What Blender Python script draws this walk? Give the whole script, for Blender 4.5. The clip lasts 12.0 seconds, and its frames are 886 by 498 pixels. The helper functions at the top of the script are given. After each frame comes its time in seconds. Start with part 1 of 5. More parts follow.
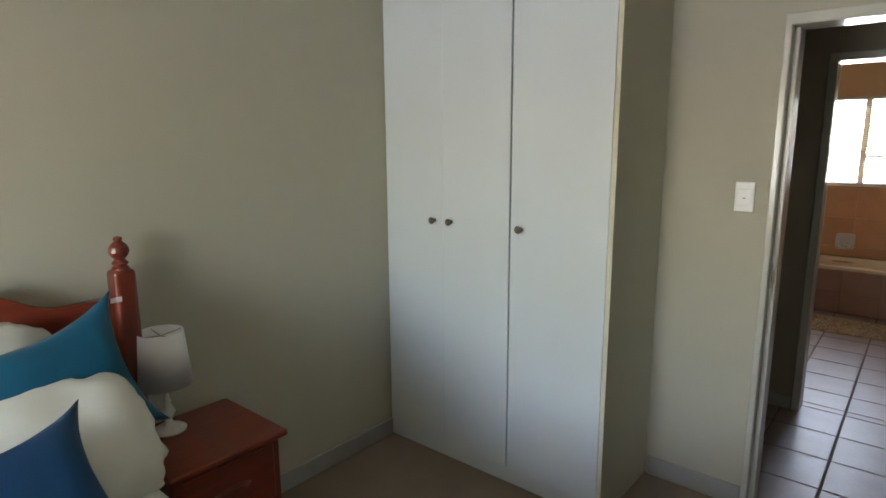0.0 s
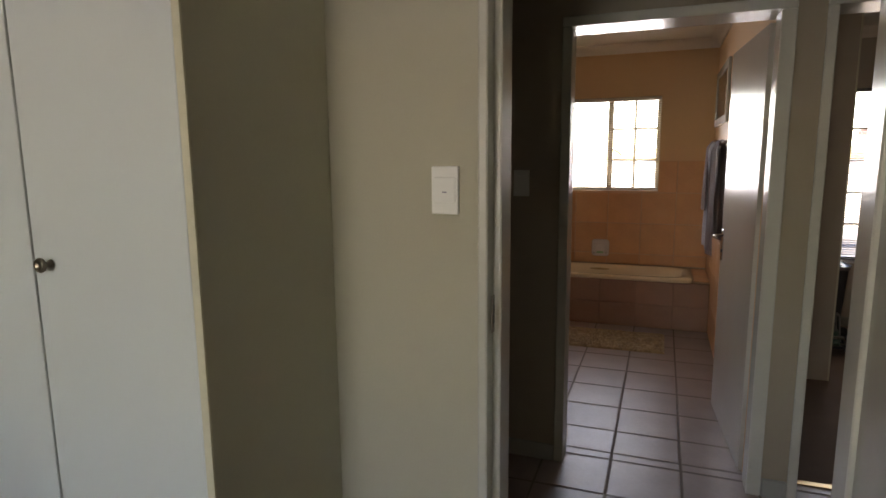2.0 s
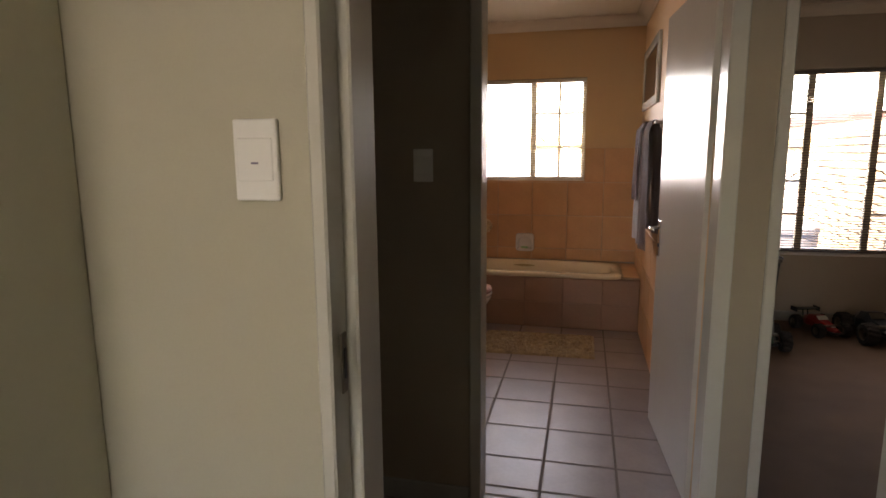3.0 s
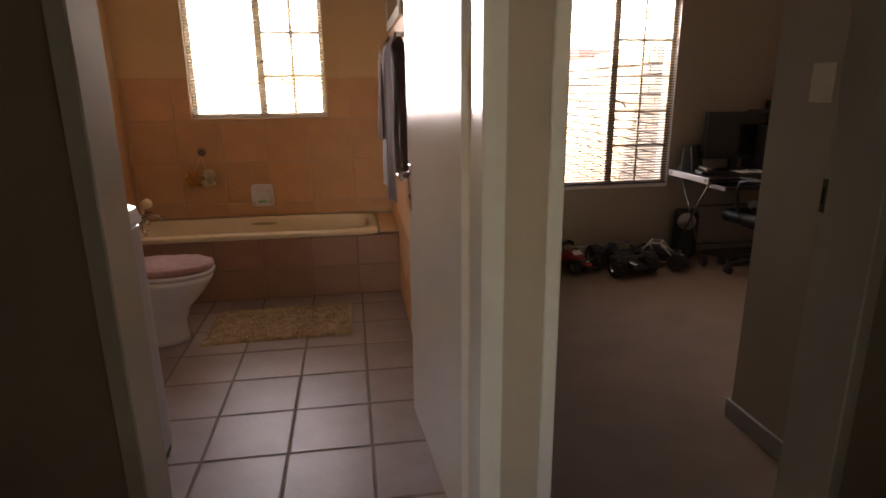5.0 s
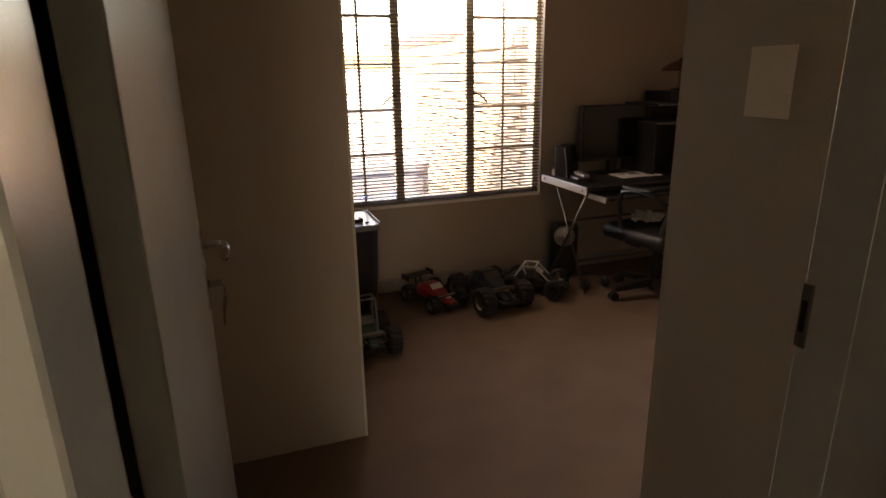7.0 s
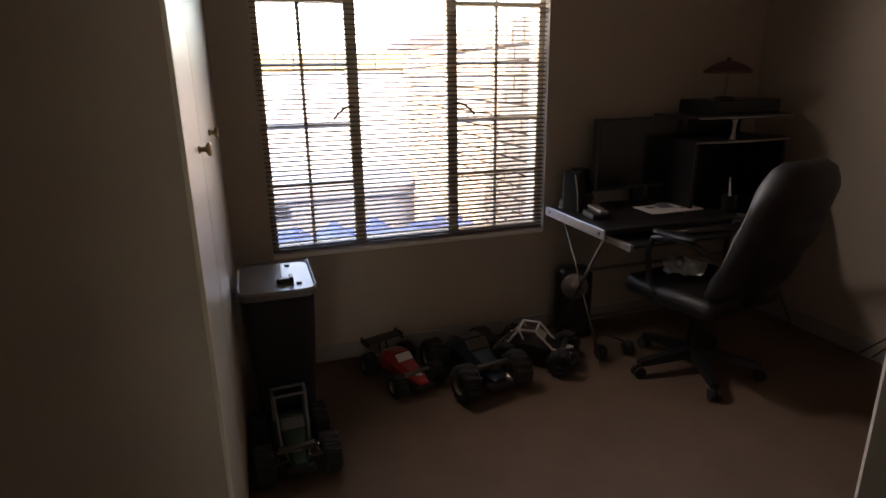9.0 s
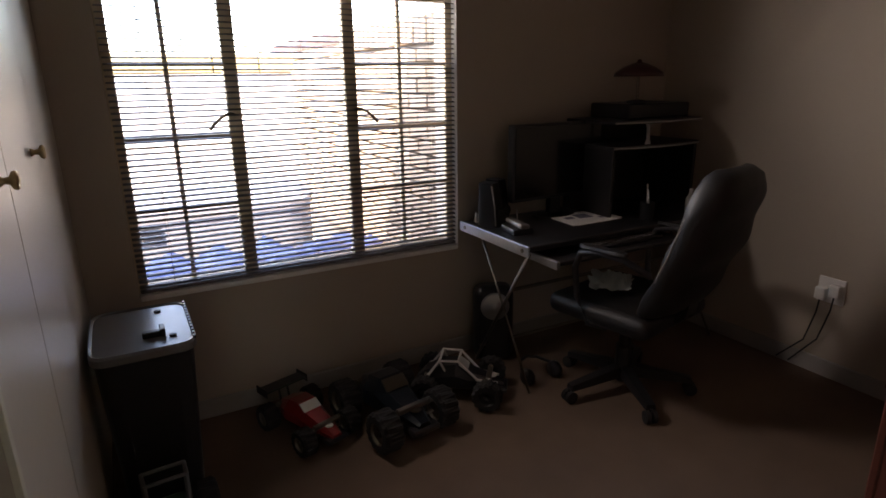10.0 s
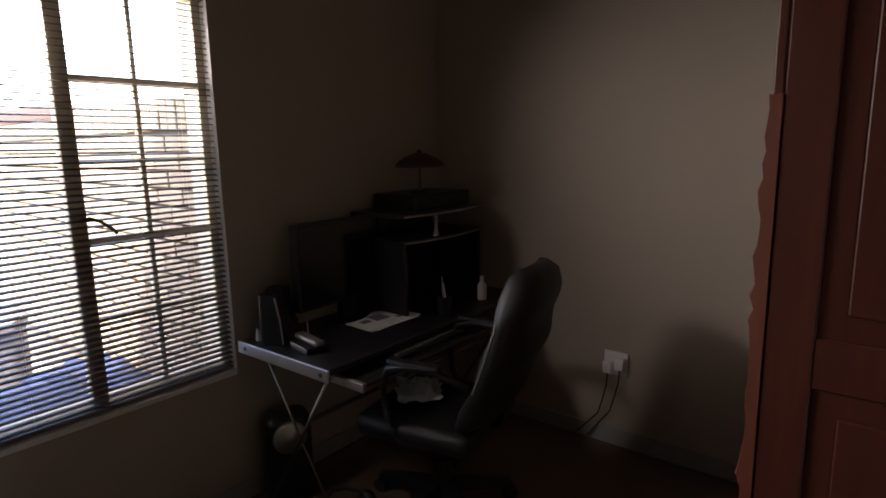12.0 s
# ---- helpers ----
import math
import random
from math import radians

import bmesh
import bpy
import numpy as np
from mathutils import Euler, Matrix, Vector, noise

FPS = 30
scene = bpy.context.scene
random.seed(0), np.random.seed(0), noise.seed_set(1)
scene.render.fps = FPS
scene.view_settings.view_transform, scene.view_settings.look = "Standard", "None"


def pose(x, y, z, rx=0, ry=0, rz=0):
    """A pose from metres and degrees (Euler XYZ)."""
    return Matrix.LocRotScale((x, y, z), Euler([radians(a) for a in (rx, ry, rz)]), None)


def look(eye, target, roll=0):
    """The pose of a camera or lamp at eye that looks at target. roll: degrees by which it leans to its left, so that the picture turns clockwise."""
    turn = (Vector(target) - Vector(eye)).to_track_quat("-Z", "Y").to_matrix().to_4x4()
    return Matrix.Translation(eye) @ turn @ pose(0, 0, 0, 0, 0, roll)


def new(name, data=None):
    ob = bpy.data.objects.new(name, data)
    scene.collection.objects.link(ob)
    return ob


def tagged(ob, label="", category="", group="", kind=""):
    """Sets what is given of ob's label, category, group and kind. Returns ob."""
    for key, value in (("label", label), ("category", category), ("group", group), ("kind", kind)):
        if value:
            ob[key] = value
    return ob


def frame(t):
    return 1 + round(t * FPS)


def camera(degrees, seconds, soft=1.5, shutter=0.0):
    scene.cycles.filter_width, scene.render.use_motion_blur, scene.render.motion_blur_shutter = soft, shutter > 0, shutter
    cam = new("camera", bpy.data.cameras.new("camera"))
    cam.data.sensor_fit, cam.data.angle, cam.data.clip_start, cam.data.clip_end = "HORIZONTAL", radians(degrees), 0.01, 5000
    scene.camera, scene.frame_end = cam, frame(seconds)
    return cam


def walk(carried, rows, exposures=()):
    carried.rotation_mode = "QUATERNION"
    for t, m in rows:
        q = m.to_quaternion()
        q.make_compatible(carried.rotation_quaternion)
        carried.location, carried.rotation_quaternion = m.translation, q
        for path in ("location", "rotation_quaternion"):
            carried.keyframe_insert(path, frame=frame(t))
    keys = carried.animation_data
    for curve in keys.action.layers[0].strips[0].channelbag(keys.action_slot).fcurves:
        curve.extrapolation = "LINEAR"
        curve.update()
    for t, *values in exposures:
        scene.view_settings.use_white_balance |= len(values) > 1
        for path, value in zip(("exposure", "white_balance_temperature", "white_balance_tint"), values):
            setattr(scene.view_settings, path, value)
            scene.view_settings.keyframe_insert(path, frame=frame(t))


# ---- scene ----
cam = camera(74.3, 12.0, soft=1.6, shutter=0.0)
PATH = [
    (0, (0.16, -0.574, 1.674), (-1.1, 0.935, 1.305), -0.3),
    (0.5, (0.155, -0.328, 1.662), (-0.907, 1.336, 1.338), -0.4),
    (1, (0.181, -0.02, 1.614), (-0.723, 1.738, 1.308), -0.4),
    (1.5, (0.171, 0.3, 1.549), (-0.641, 2.103, 1.243), -0.5),
    (2, (0.093, 0.669, 1.514), (-0.601, 2.52, 1.207), -0.5),
    (2.5, (0.056, 0.991, 1.471), (-0.519, 2.882, 1.161), -0.5),
    (2.7, (0.057, 1.11, 1.458), (-0.484, 3.01, 1.145), -0.5),
    (4.3, (0.065, 1.848, 1.378), (0.153, 3.792, 0.916), -0.3),
    (4.5, (0.12, 1.931, 1.369), (0.282, 3.865, 0.885), -0.6),
    (5, (0.214, 2.13, 1.369), (0.507, 4.038, 0.844), -0.6),
    (5.5, (0.335, 2.349, 1.358), (0.73, 4.23, 0.807), -0.8),
    (6, (0.48, 2.627, 1.365), (1.007, 4.47, 0.792), -0.7),
    (6.5, (0.638, 2.854, 1.376), (1.259, 4.664, 0.794), -0.9),
    (7, (0.823, 3.071, 1.407), (1.459, 4.877, 0.828), -1.0),
    (8.8, (1.285, 3.802, 1.408), (1.865, 5.629, 0.839), -1.0),
    (9, (1.322, 3.878, 1.404), (1.919, 5.7, 0.835), -0.9),
    (9.5, (1.38, 4.047, 1.39), (2.081, 5.832, 0.822), -0.8),
    (10, (1.397, 4.217, 1.397), (2.315, 5.903, 0.835), -0.8),
    (10.5, (1.373, 4.364, 1.428), (2.573, 5.866, 0.875), -0.6),
    (11, (1.415, 4.447, 1.499), (2.745, 5.829, 0.933), -0.3),
    (11.5, (1.51, 4.493, 1.492), (2.927, 5.816, 1.001), -1.0),
    (12, (1.556, 4.546, 1.499), (3.092, 5.777, 1.144), -1.1),
]
walk(cam, [(t, look(eye, target, roll)) for t, eye, target, roll in PATH],
     [(0.0, 5.15, 7100, 15), (1.0, 4.75, 7300, 16), (2.0, 4.7, 8000, 20), (2.5, 4.9, 8300, 23), (4.5, 5.0, 9400, 30), (5.0, 5.0, 9200, 30), (6.0, 4.7, 8900, 29), (6.5, 4.5, 8800, 29), (7.2, 5.2, 10900, 29),
      (9.0, 4.65, 7900, 24), (10.0, 4.5, 7500, 24), (11.0, 4.1, 7200, 23), (12.0, 4.1, 7300, 23)])

# ---- light ----
SUN_AZ, SUN_EL = radians(235), radians(56)      # from the south-west, high
world = bpy.data.worlds.new("world")
scene.world = world
world.use_nodes = True
wn = world.node_tree
sky = wn.nodes.new("ShaderNodeTexSky")
sky.sky_type = "NISHITA"
sky.sun_disc = False
sky.sun_elevation, sky.sun_rotation = SUN_EL, SUN_AZ
wn.links.new(sky.outputs[0], wn.nodes["Background"].inputs[0])
wn.nodes["Background"].inputs[1].default_value = 0.12
sun = new("sun", bpy.data.lights.new("sun", "SUN"))
sun.data.energy, sun.data.angle, sun.data.color = 1.9, radians(0.55), (1.0, 0.95, 0.86)
sun_from = Vector((math.sin(SUN_AZ) * math.cos(SUN_EL), math.cos(SUN_AZ) * math.cos(SUN_EL), math.sin(SUN_EL)))
sun.matrix_world = look(sun_from * 30, (0, 0, 0))


def window_light(x, y, z, w, h, toward, watts, colour, spread=180):
    lamp = new("window_daylight", bpy.data.lights.new("window_daylight", "AREA"))
    lamp.data.shape, lamp.data.size, lamp.data.size_y = "RECTANGLE", w, h
    lamp.data.energy, lamp.data.color, lamp.data.spread = watts, colour, radians(spread)
    lamp.matrix_world = look((x, y, z), toward)
    return lamp


BED_WIN = (-1.50, -0.25, 0.95, 2.05)             # x0, x1, z0, z1 in the bedroom's south wall
window_light(-0.875, -2.72, 1.5, 1.2, 1.05, (-0.875, 3, 1.3), 0.85, (0.95, 1.0, 1.03))
window_light(-0.425, 6.85, 1.62, 0.92, 0.84, (-0.425, 3, 1.5), 1.5, (0.84, 0.95, 1.18))
window_light(2.095, 6.668 + 0.15, 1.93, 1.34, 0.22, (3.55, 4.5, 0.55), 0.85, (0.98, 0.98, 0.98), 105)


# ---- materials ----
def material(name, base, rough=0.6, var=0.12, scale=6.0, fine=120.0, bump=0.15, metal=0.0, coat=0.0,
             stretch=(1, 1, 1), tint=None, spec=0.5, per_object=0.0, sheen=0.0):
    """Base colour varied at two scales, with fine relief, in object space."""
    m = bpy.data.materials.new(name)
    m.use_nodes = True
    nt = m.node_tree
    n, l = nt.nodes, nt.links
    p = n["Principled BSDF"]
    co = n.new("ShaderNodeTexCoord")
    mp = n.new("ShaderNodeMapping")
    mp.inputs["Scale"].default_value = stretch
    l.new(co.outputs["Object"], mp.inputs[0])
    big, small = n.new("ShaderNodeTexNoise"), n.new("ShaderNodeTexNoise")
    big.inputs["Scale"].default_value, small.inputs["Scale"].default_value = scale, fine
    big.inputs["Detail"].default_value, small.inputs["Detail"].default_value = 4, 3
    l.new(mp.outputs[0], big.inputs["Vector"])
    l.new(mp.outputs[0], small.inputs["Vector"])
    mix = n.new("ShaderNodeMix")
    mix.data_type = "RGBA"
    dark = [c * (1 - var) for c in base]
    light = [min(1.0, c * (1 + var)) for c in (tint or base)]
    mix.inputs["A"].default_value, mix.inputs["B"].default_value = (*dark, 1), (*light, 1)
    add = n.new("ShaderNodeMath")
    add.operation = "MULTIPLY_ADD"
    l.new(small.outputs["Fac"], add.inputs[0])
    add.inputs[1].default_value = 0.5
    sub = n.new("ShaderNodeMath")
    sub.operation = "MULTIPLY_ADD"
    l.new(big.outputs["Fac"], sub.inputs[0])
    sub.inputs[1].default_value, sub.inputs[2].default_value = 1.3, -0.4
    l.new(sub.outputs[0], add.inputs[2])
    l.new(add.outputs[0], mix.inputs["Factor"])
    col = mix.outputs["Result"]
    if per_object:
        info = n.new("ShaderNodeObjectInfo")
        hsv = n.new("ShaderNodeHueSaturation")
        rng = n.new("ShaderNodeMapRange")
        rng.inputs["To Min"].default_value, rng.inputs["To Max"].default_value = 1 - per_object, 1 + per_object
        l.new(info.outputs["Random"], rng.inputs["Value"])
        l.new(rng.outputs[0], hsv.inputs["Value"])
        l.new(col, hsv.inputs["Color"])
        col = hsv.outputs[0]
    l.new(col, p.inputs["Base Color"])
    rr = n.new("ShaderNodeMapRange")
    rr.inputs["To Min"].default_value, rr.inputs["To Max"].default_value = max(0.02, rough * 0.85), min(1, rough * 1.15)
    l.new(big.outputs["Fac"], rr.inputs["Value"])
    l.new(rr.outputs[0], p.inputs["Roughness"])
    p.inputs["Metallic"].default_value = metal
    p.inputs["Specular IOR Level"].default_value = spec
    p.inputs["Coat Weight"].default_value = coat
    p.inputs["Coat Roughness"].default_value = 0.12
    p.inputs["Sheen Weight"].default_value = sheen
    if bump:
        bp = n.new("ShaderNodeBump")
        bp.inputs["Strength"].default_value, bp.inputs["Distance"].default_value = bump, 0.004
        l.new(small.outputs["Fac"], bp.inputs["Height"])
        l.new(bp.outputs[0], p.inputs["Normal"])
    return m


def wood(name, base, ring=9.0, rough=0.35, axis=2, coat=0.3):
    s = [ring, ring, ring]
    s[axis] = ring * 0.12
    return material(name, base, rough, 0.35, 3.0, 14.0, 0.06, coat=coat, stretch=s)


def glass_material():
    m = bpy.data.materials.new("window_glass")
    m.use_nodes = True
    n, l = m.node_tree.nodes, m.node_tree.links
    n.remove(n["Principled BSDF"])
    t, g, x = n.new("ShaderNodeBsdfTransparent"), n.new("ShaderNodeBsdfGlossy"), n.new("ShaderNodeMixShader")
    t.inputs[0].default_value = (0.95, 0.97, 0.96, 1)
    g.inputs["Roughness"].default_value = 0.02
    fr = n.new("ShaderNodeFresnel")
    fr.inputs[0].default_value = 1.45
    l.new(fr.outputs[0], x.inputs[0])
    l.new(t.outputs[0], x.inputs[1])
    l.new(g.outputs[0], x.inputs[2])
    l.new(x.outputs[0], n["Material Output"].inputs[0])
    return m


M = {}
M["wall"] = material("painted_plaster", (0.465, 0.443, 0.35), 0.75, 0.05, 1.6, 160, 0.10)
M["wall_study"] = material("study_plaster", (0.43, 0.37, 0.30), 0.75, 0.05, 1.6, 160, 0.10)
M["wall_bath"] = material("bathroom_plaster", (0.66, 0.45, 0.25), 0.6, 0.05, 1.6, 160, 0.10)
# study plaster with the hall's dim brown reflected light put into the colour
M["wall_hall_shaded"] = material("hall_plaster_shaded", (0.335, 0.282, 0.215), 0.75, 0.05, 1.6, 160, 0.10)
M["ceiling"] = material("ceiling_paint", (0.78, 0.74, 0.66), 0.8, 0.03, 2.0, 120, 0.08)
# unseen ceiling, darkened so that less light bounces onto the upper study walls
M["ceiling_study"] = material("study_ceiling_low_bounce", (0.62, 0.58, 0.52), 0.8, 0.03, 2.0, 120, 0.08)
M["cornice"] = material("cornice_paint", (0.74, 0.68, 0.60), 0.7, 0.03, 2.0, 120, 0.05)
M["white_door"] = material("gloss_enamel", (0.54, 0.52, 0.46), 0.24, 0.03, 2.0, 38, 0.07, spec=0.28)
M["frame"] = material("frame_enamel", (0.54, 0.535, 0.48), 0.24, 0.05, 5.0, 90, 0.05, coat=0.15)
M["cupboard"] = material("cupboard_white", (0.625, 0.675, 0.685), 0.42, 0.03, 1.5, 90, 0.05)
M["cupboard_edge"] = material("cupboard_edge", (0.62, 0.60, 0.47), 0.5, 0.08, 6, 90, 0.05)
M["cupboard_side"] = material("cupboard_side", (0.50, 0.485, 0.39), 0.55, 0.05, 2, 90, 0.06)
M["cupboard_cream"] = material("cupboard_cream", (0.52, 0.46, 0.36), 0.35, 0.05, 2, 80, 0.05)
M["base"] = material("skirting_paint", (0.35, 0.34, 0.32), 0.5, 0.10, 8, 90, 0.08)
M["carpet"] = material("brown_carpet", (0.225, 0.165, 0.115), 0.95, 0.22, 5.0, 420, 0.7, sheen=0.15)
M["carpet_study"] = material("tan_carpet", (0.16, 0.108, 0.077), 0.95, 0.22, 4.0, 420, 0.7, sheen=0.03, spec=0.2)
M["floor_tile"] = material("floor_tile_glaze", (0.29, 0.23, 0.212), 0.38, 0.20, 5.0, 45, 0.05, per_object=0.07, spec=0.42)
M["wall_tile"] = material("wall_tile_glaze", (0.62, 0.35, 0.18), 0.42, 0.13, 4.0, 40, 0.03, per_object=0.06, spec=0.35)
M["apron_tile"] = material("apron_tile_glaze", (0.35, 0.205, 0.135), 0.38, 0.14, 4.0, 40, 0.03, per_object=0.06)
M["grout"] = material("tile_grout", (0.19, 0.155, 0.135), 0.9, 0.2, 14, 120, 0.3)
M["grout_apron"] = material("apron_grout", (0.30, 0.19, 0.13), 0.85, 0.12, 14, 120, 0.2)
M["grout_light"] = material("wall_grout", (0.56, 0.40, 0.27), 0.85, 0.12, 14, 120, 0.2)
M["steel_frame"] = material("window_steel_paint", (0.60, 0.50, 0.34), 0.4, 0.06, 9, 100, 0.05)
M["slat_grey"] = material("grey_blind_slat", (0.17, 0.16, 0.155), 0.4, 0.05, 9, 100, 0.0)
M["slat"] = material("blind_slat", (0.66, 0.62, 0.54), 0.35, 0.04, 9, 100, 0.0)
M["cord"] = material("blind_cord", (0.55, 0.50, 0.40), 0.8, 0.1, 20, 200, 0.0)
M["glass"] = glass_material()
M["chrome"] = material("chrome", (0.62, 0.62, 0.63), 0.16, 0.05, 12, 90, 0.0, metal=1.0)
M["dark_metal"] = material("antique_metal", (0.20, 0.18, 0.15), 0.32, 0.15, 20, 90, 0.05, metal=1.0)
M["brass"] = material("worn_brass", (0.45, 0.34, 0.18), 0.35, 0.15, 20, 90, 0.05, metal=1.0)
M["plastic_white"] = material("switch_plastic", (0.80, 0.80, 0.78), 0.3, 0.02, 9, 80, 0.0)
M["plastic_black"] = material("black_plastic", (0.014, 0.014, 0.016), 0.38, 0.15, 12, 90, 0.05)
M["plastic_satin"] = material("satin_grey_lid", (0.15, 0.14, 0.13), 0.30, 0.12, 9, 140, 0.05, coat=0.3)
M["rubber"] = material("tyre_rubber", (0.018, 0.017, 0.017), 0.8, 0.2, 30, 160, 0.5)
M["leather"] = material("black_leather", (0.008, 0.0075, 0.008), 0.55, 0.2, 14, 150, 0.25)
M["red_plastic"] = material("red_car_body", (0.32, 0.02, 0.018), 0.3, 0.15, 20, 120, 0.02, coat=0.4)
M["blue_plastic"] = material("blue_car_body", (0.009, 0.015, 0.022), 0.3, 0.2, 20, 120, 0.02, coat=0.4)
M["green_plastic"] = material("green_car_body", (0.02, 0.06, 0.035), 0.35, 0.2, 20, 120, 0.02)
M["pale_plastic"] = material("pale_plastic", (0.62, 0.60, 0.57), 0.35, 0.08, 20, 120, 0.02)
M["mahogany"] = wood("red_mahogany", (0.17, 0.028, 0.013), 9, 0.33, 2)
M["mahogany_x"] = wood("red_mahogany_level", (0.19, 0.031, 0.014), 9, 0.30, 1)
M["wardrobe_wood"] = wood("wardrobe_veneer", (0.070, 0.015, 0.008), 7, 0.42, 2, coat=0.12)
M["chip_wood"] = wood("bare_chipped_wood", (0.135, 0.032, 0.014), 9, 0.6, 2, coat=0.0)
M["desk_top"] = material("black_desk_laminate", (0.02, 0.019, 0.02), 0.35, 0.15, 8, 90, 0.03)
M["silver"] = material("silver_paint", (0.42, 0.41, 0.40), 0.35, 0.06, 14, 90, 0.0, metal=0.75)
M["silver_dull"] = material("dull_silver", (0.16, 0.16, 0.16), 0.4, 0.1, 14, 90, 0.0, metal=0.6)
M["screen"] = material("screen_glass", (0.008, 0.008, 0.010), 0.12, 0.05, 9, 60, 0.0)
M["paper"] = material("paper", (0.78, 0.77, 0.76), 0.7, 0.03, 12, 140, 0.03)
M["paper_old"] = material("aged_paper", (0.72, 0.64, 0.52), 0.75, 0.05, 12, 140, 0.03)
M["lamp_metal"] = material("dark_red_lamp_enamel", (0.06, 0.022, 0.02), 0.4, 0.1, 14, 90, 0.02)
# whiter than the wall, so that the window's side and sill look sky-lit
M["reveal"] = material("reveal_lit_white", (0.80, 0.79, 0.76), 0.3, 0.04, 6, 90, 0.03)
M["ink"] = material("printed_ink", (0.18, 0.17, 0.24), 0.7, 0.2, 12, 140, 0.0)
M["cloth_pale"] = material("pale_cloth", (0.82, 0.87, 0.85), 0.9, 0.1, 12, 220, 0.4)
M["enamel"] = material("bath_enamel", (0.80, 0.68, 0.48), 0.16, 0.03, 4, 60, 0.0, coat=0.3)
M["china"] = material("white_china", (0.72, 0.70, 0.68), 0.12, 0.02, 4, 60, 0.0, coat=0.3)
M["vanity"] = material("machine_enamel", (0.42, 0.41, 0.43), 0.3, 0.04, 4, 80, 0.04)
M["seat_cover"] = material("pink_plush", (0.42, 0.23, 0.21), 0.98, 0.22, 22, 300, 1.0, sheen=0.4)
M["mat"] = material("shaggy_mat", (0.25, 0.165, 0.09), 0.98, 0.35, 26, 260, 1.0, sheen=0.3, tint=(0.44, 0.34, 0.19))
M["towel_a"] = material("dusky_towel", (0.20, 0.115, 0.10), 0.98, 0.16, 16, 320, 0.8, sheen=0.3)
M["towel_b"] = material("pale_towel", (0.58, 0.53, 0.52), 0.98, 0.14, 16, 320, 0.8, sheen=0.3)
M["puff_orange"] = material("orange_puff", (0.72, 0.36, 0.10), 0.9, 0.2, 40, 200, 0.6)
M["puff_white"] = material("cream_puff", (0.78, 0.64, 0.44), 0.9, 0.15, 40, 200, 0.6)
M["soap"] = material("green_soap", (0.30, 0.55, 0.30), 0.4, 0.1, 20, 100, 0.0)
M["turquoise"] = material("turquoise_satin", (0.001, 0.09, 0.16), 0.5, 0.2, 7, 260, 0.12, sheen=0.05, spec=0.3)
M["royal"] = material("deep_blue_satin", (0.001, 0.046, 0.122), 0.5, 0.2, 7, 260, 0.12, sheen=0.05, spec=0.3)
M["linen"] = material("white_linen", (0.66, 0.66, 0.585), 0.9, 0.06, 9, 260, 0.10, sheen=0.1)
M["shade"] = material("lamp_shade_fabric", (0.80, 0.79, 0.80), 0.85, 0.03, 20, 300, 0.15)
M["lamp_paint"] = material("distressed_white", (0.66, 0.63, 0.57), 0.5, 0.14, 30, 120, 0.1)
M["brick"] = material("face_brick", (0.35, 0.265, 0.185), 0.85, 0.2, 18, 90, 0.5, per_object=0.16)
M["coping_block"] = material("yellow_block", (0.42, 0.33, 0.16), 0.85, 0.2, 12, 70, 0.4, per_object=0.12)
M["brick_pale"] = material("whitewashed_brick", (0.64, 0.61, 0.57), 0.85, 0.12, 18, 90, 0.4)
M["mortar"] = material("mortar", (0.17, 0.145, 0.12), 0.95, 0.12, 16, 120, 0.4)
M["paving"] = material("yard_concrete", (0.58, 0.56, 0.53), 0.9, 0.2, 3, 60, 0.4)
M["tarp"] = material("blue_pool_cover", (0.022, 0.042, 0.135), 0.5, 0.35, 14, 60, 0.5)
M["grey_cover"] = material("grey_board", (0.19, 0.185, 0.20), 0.75, 0.15, 6, 60, 0.3, stretch=(1, 1, 8))
M["roof_tile"] = material("roof_tile", (0.075, 0.032, 0.024), 0.8, 0.2, 9, 50, 0.4)
M["plaster_out"] = material("outside_plaster", (0.62, 0.55, 0.42), 0.85, 0.06, 4, 90, 0.3)


# ---- builders ----
def mesh(name, bm, mat, parent=None, label="", smooth=False):
    me = bpy.data.meshes.new(name)
    bmesh.ops.recalc_face_normals(bm, faces=bm.faces)
    if smooth:
        for f in bm.faces:
            f.smooth = True
    bm.to_mesh(me)
    bm.free()
    if mat:
        me.materials.append(M[mat])
    ob = new(name, me)
    if parent is not None:
        ob.parent = parent
    if label:
        tagged(ob, label)
    return ob


def part(name, bm, mat, parent, label="", smooth=False):
    return mesh(name, bm, mat, parent, label, smooth)


def structure(name, bm, mat, label="", smooth=False):
    return tagged(mesh(name, bm, mat, smooth=smooth), label, kind="structure")


def thing(name, label, category, x=0, y=0, z=0, rz=0, group=""):
    ob = new(name)
    ob.empty_display_size = 0.05
    ob.matrix_world = pose(x, y, z, 0, 0, rz)
    return tagged(ob, label, category, group)


def box(x0, x1, y0, y1, z0, z1, bevel=0.0, seg=1, bm=None):
    b = bmesh.new()
    bmesh.ops.create_cube(b, size=1.0, matrix=Matrix.Translation(((x0 + x1) / 2, (y0 + y1) / 2, (z0 + z1) / 2))
                          @ Matrix.Diagonal((abs(x1 - x0), abs(y1 - y0), abs(z1 - z0), 1)))
    if bevel:
        bmesh.ops.bevel(b, geom=b.edges[:], offset=bevel, segments=seg, profile=0.5, affect="EDGES")
    return merge(bm, b)


def merge(bm, b):
    """Adds b to bm and returns bm; with no bm, returns b."""
    if bm is None:
        return b
    tmp = bpy.data.meshes.new("tmp")
    b.to_mesh(tmp)
    b.free()
    bm.from_mesh(tmp)
    bpy.data.meshes.remove(tmp)
    return bm


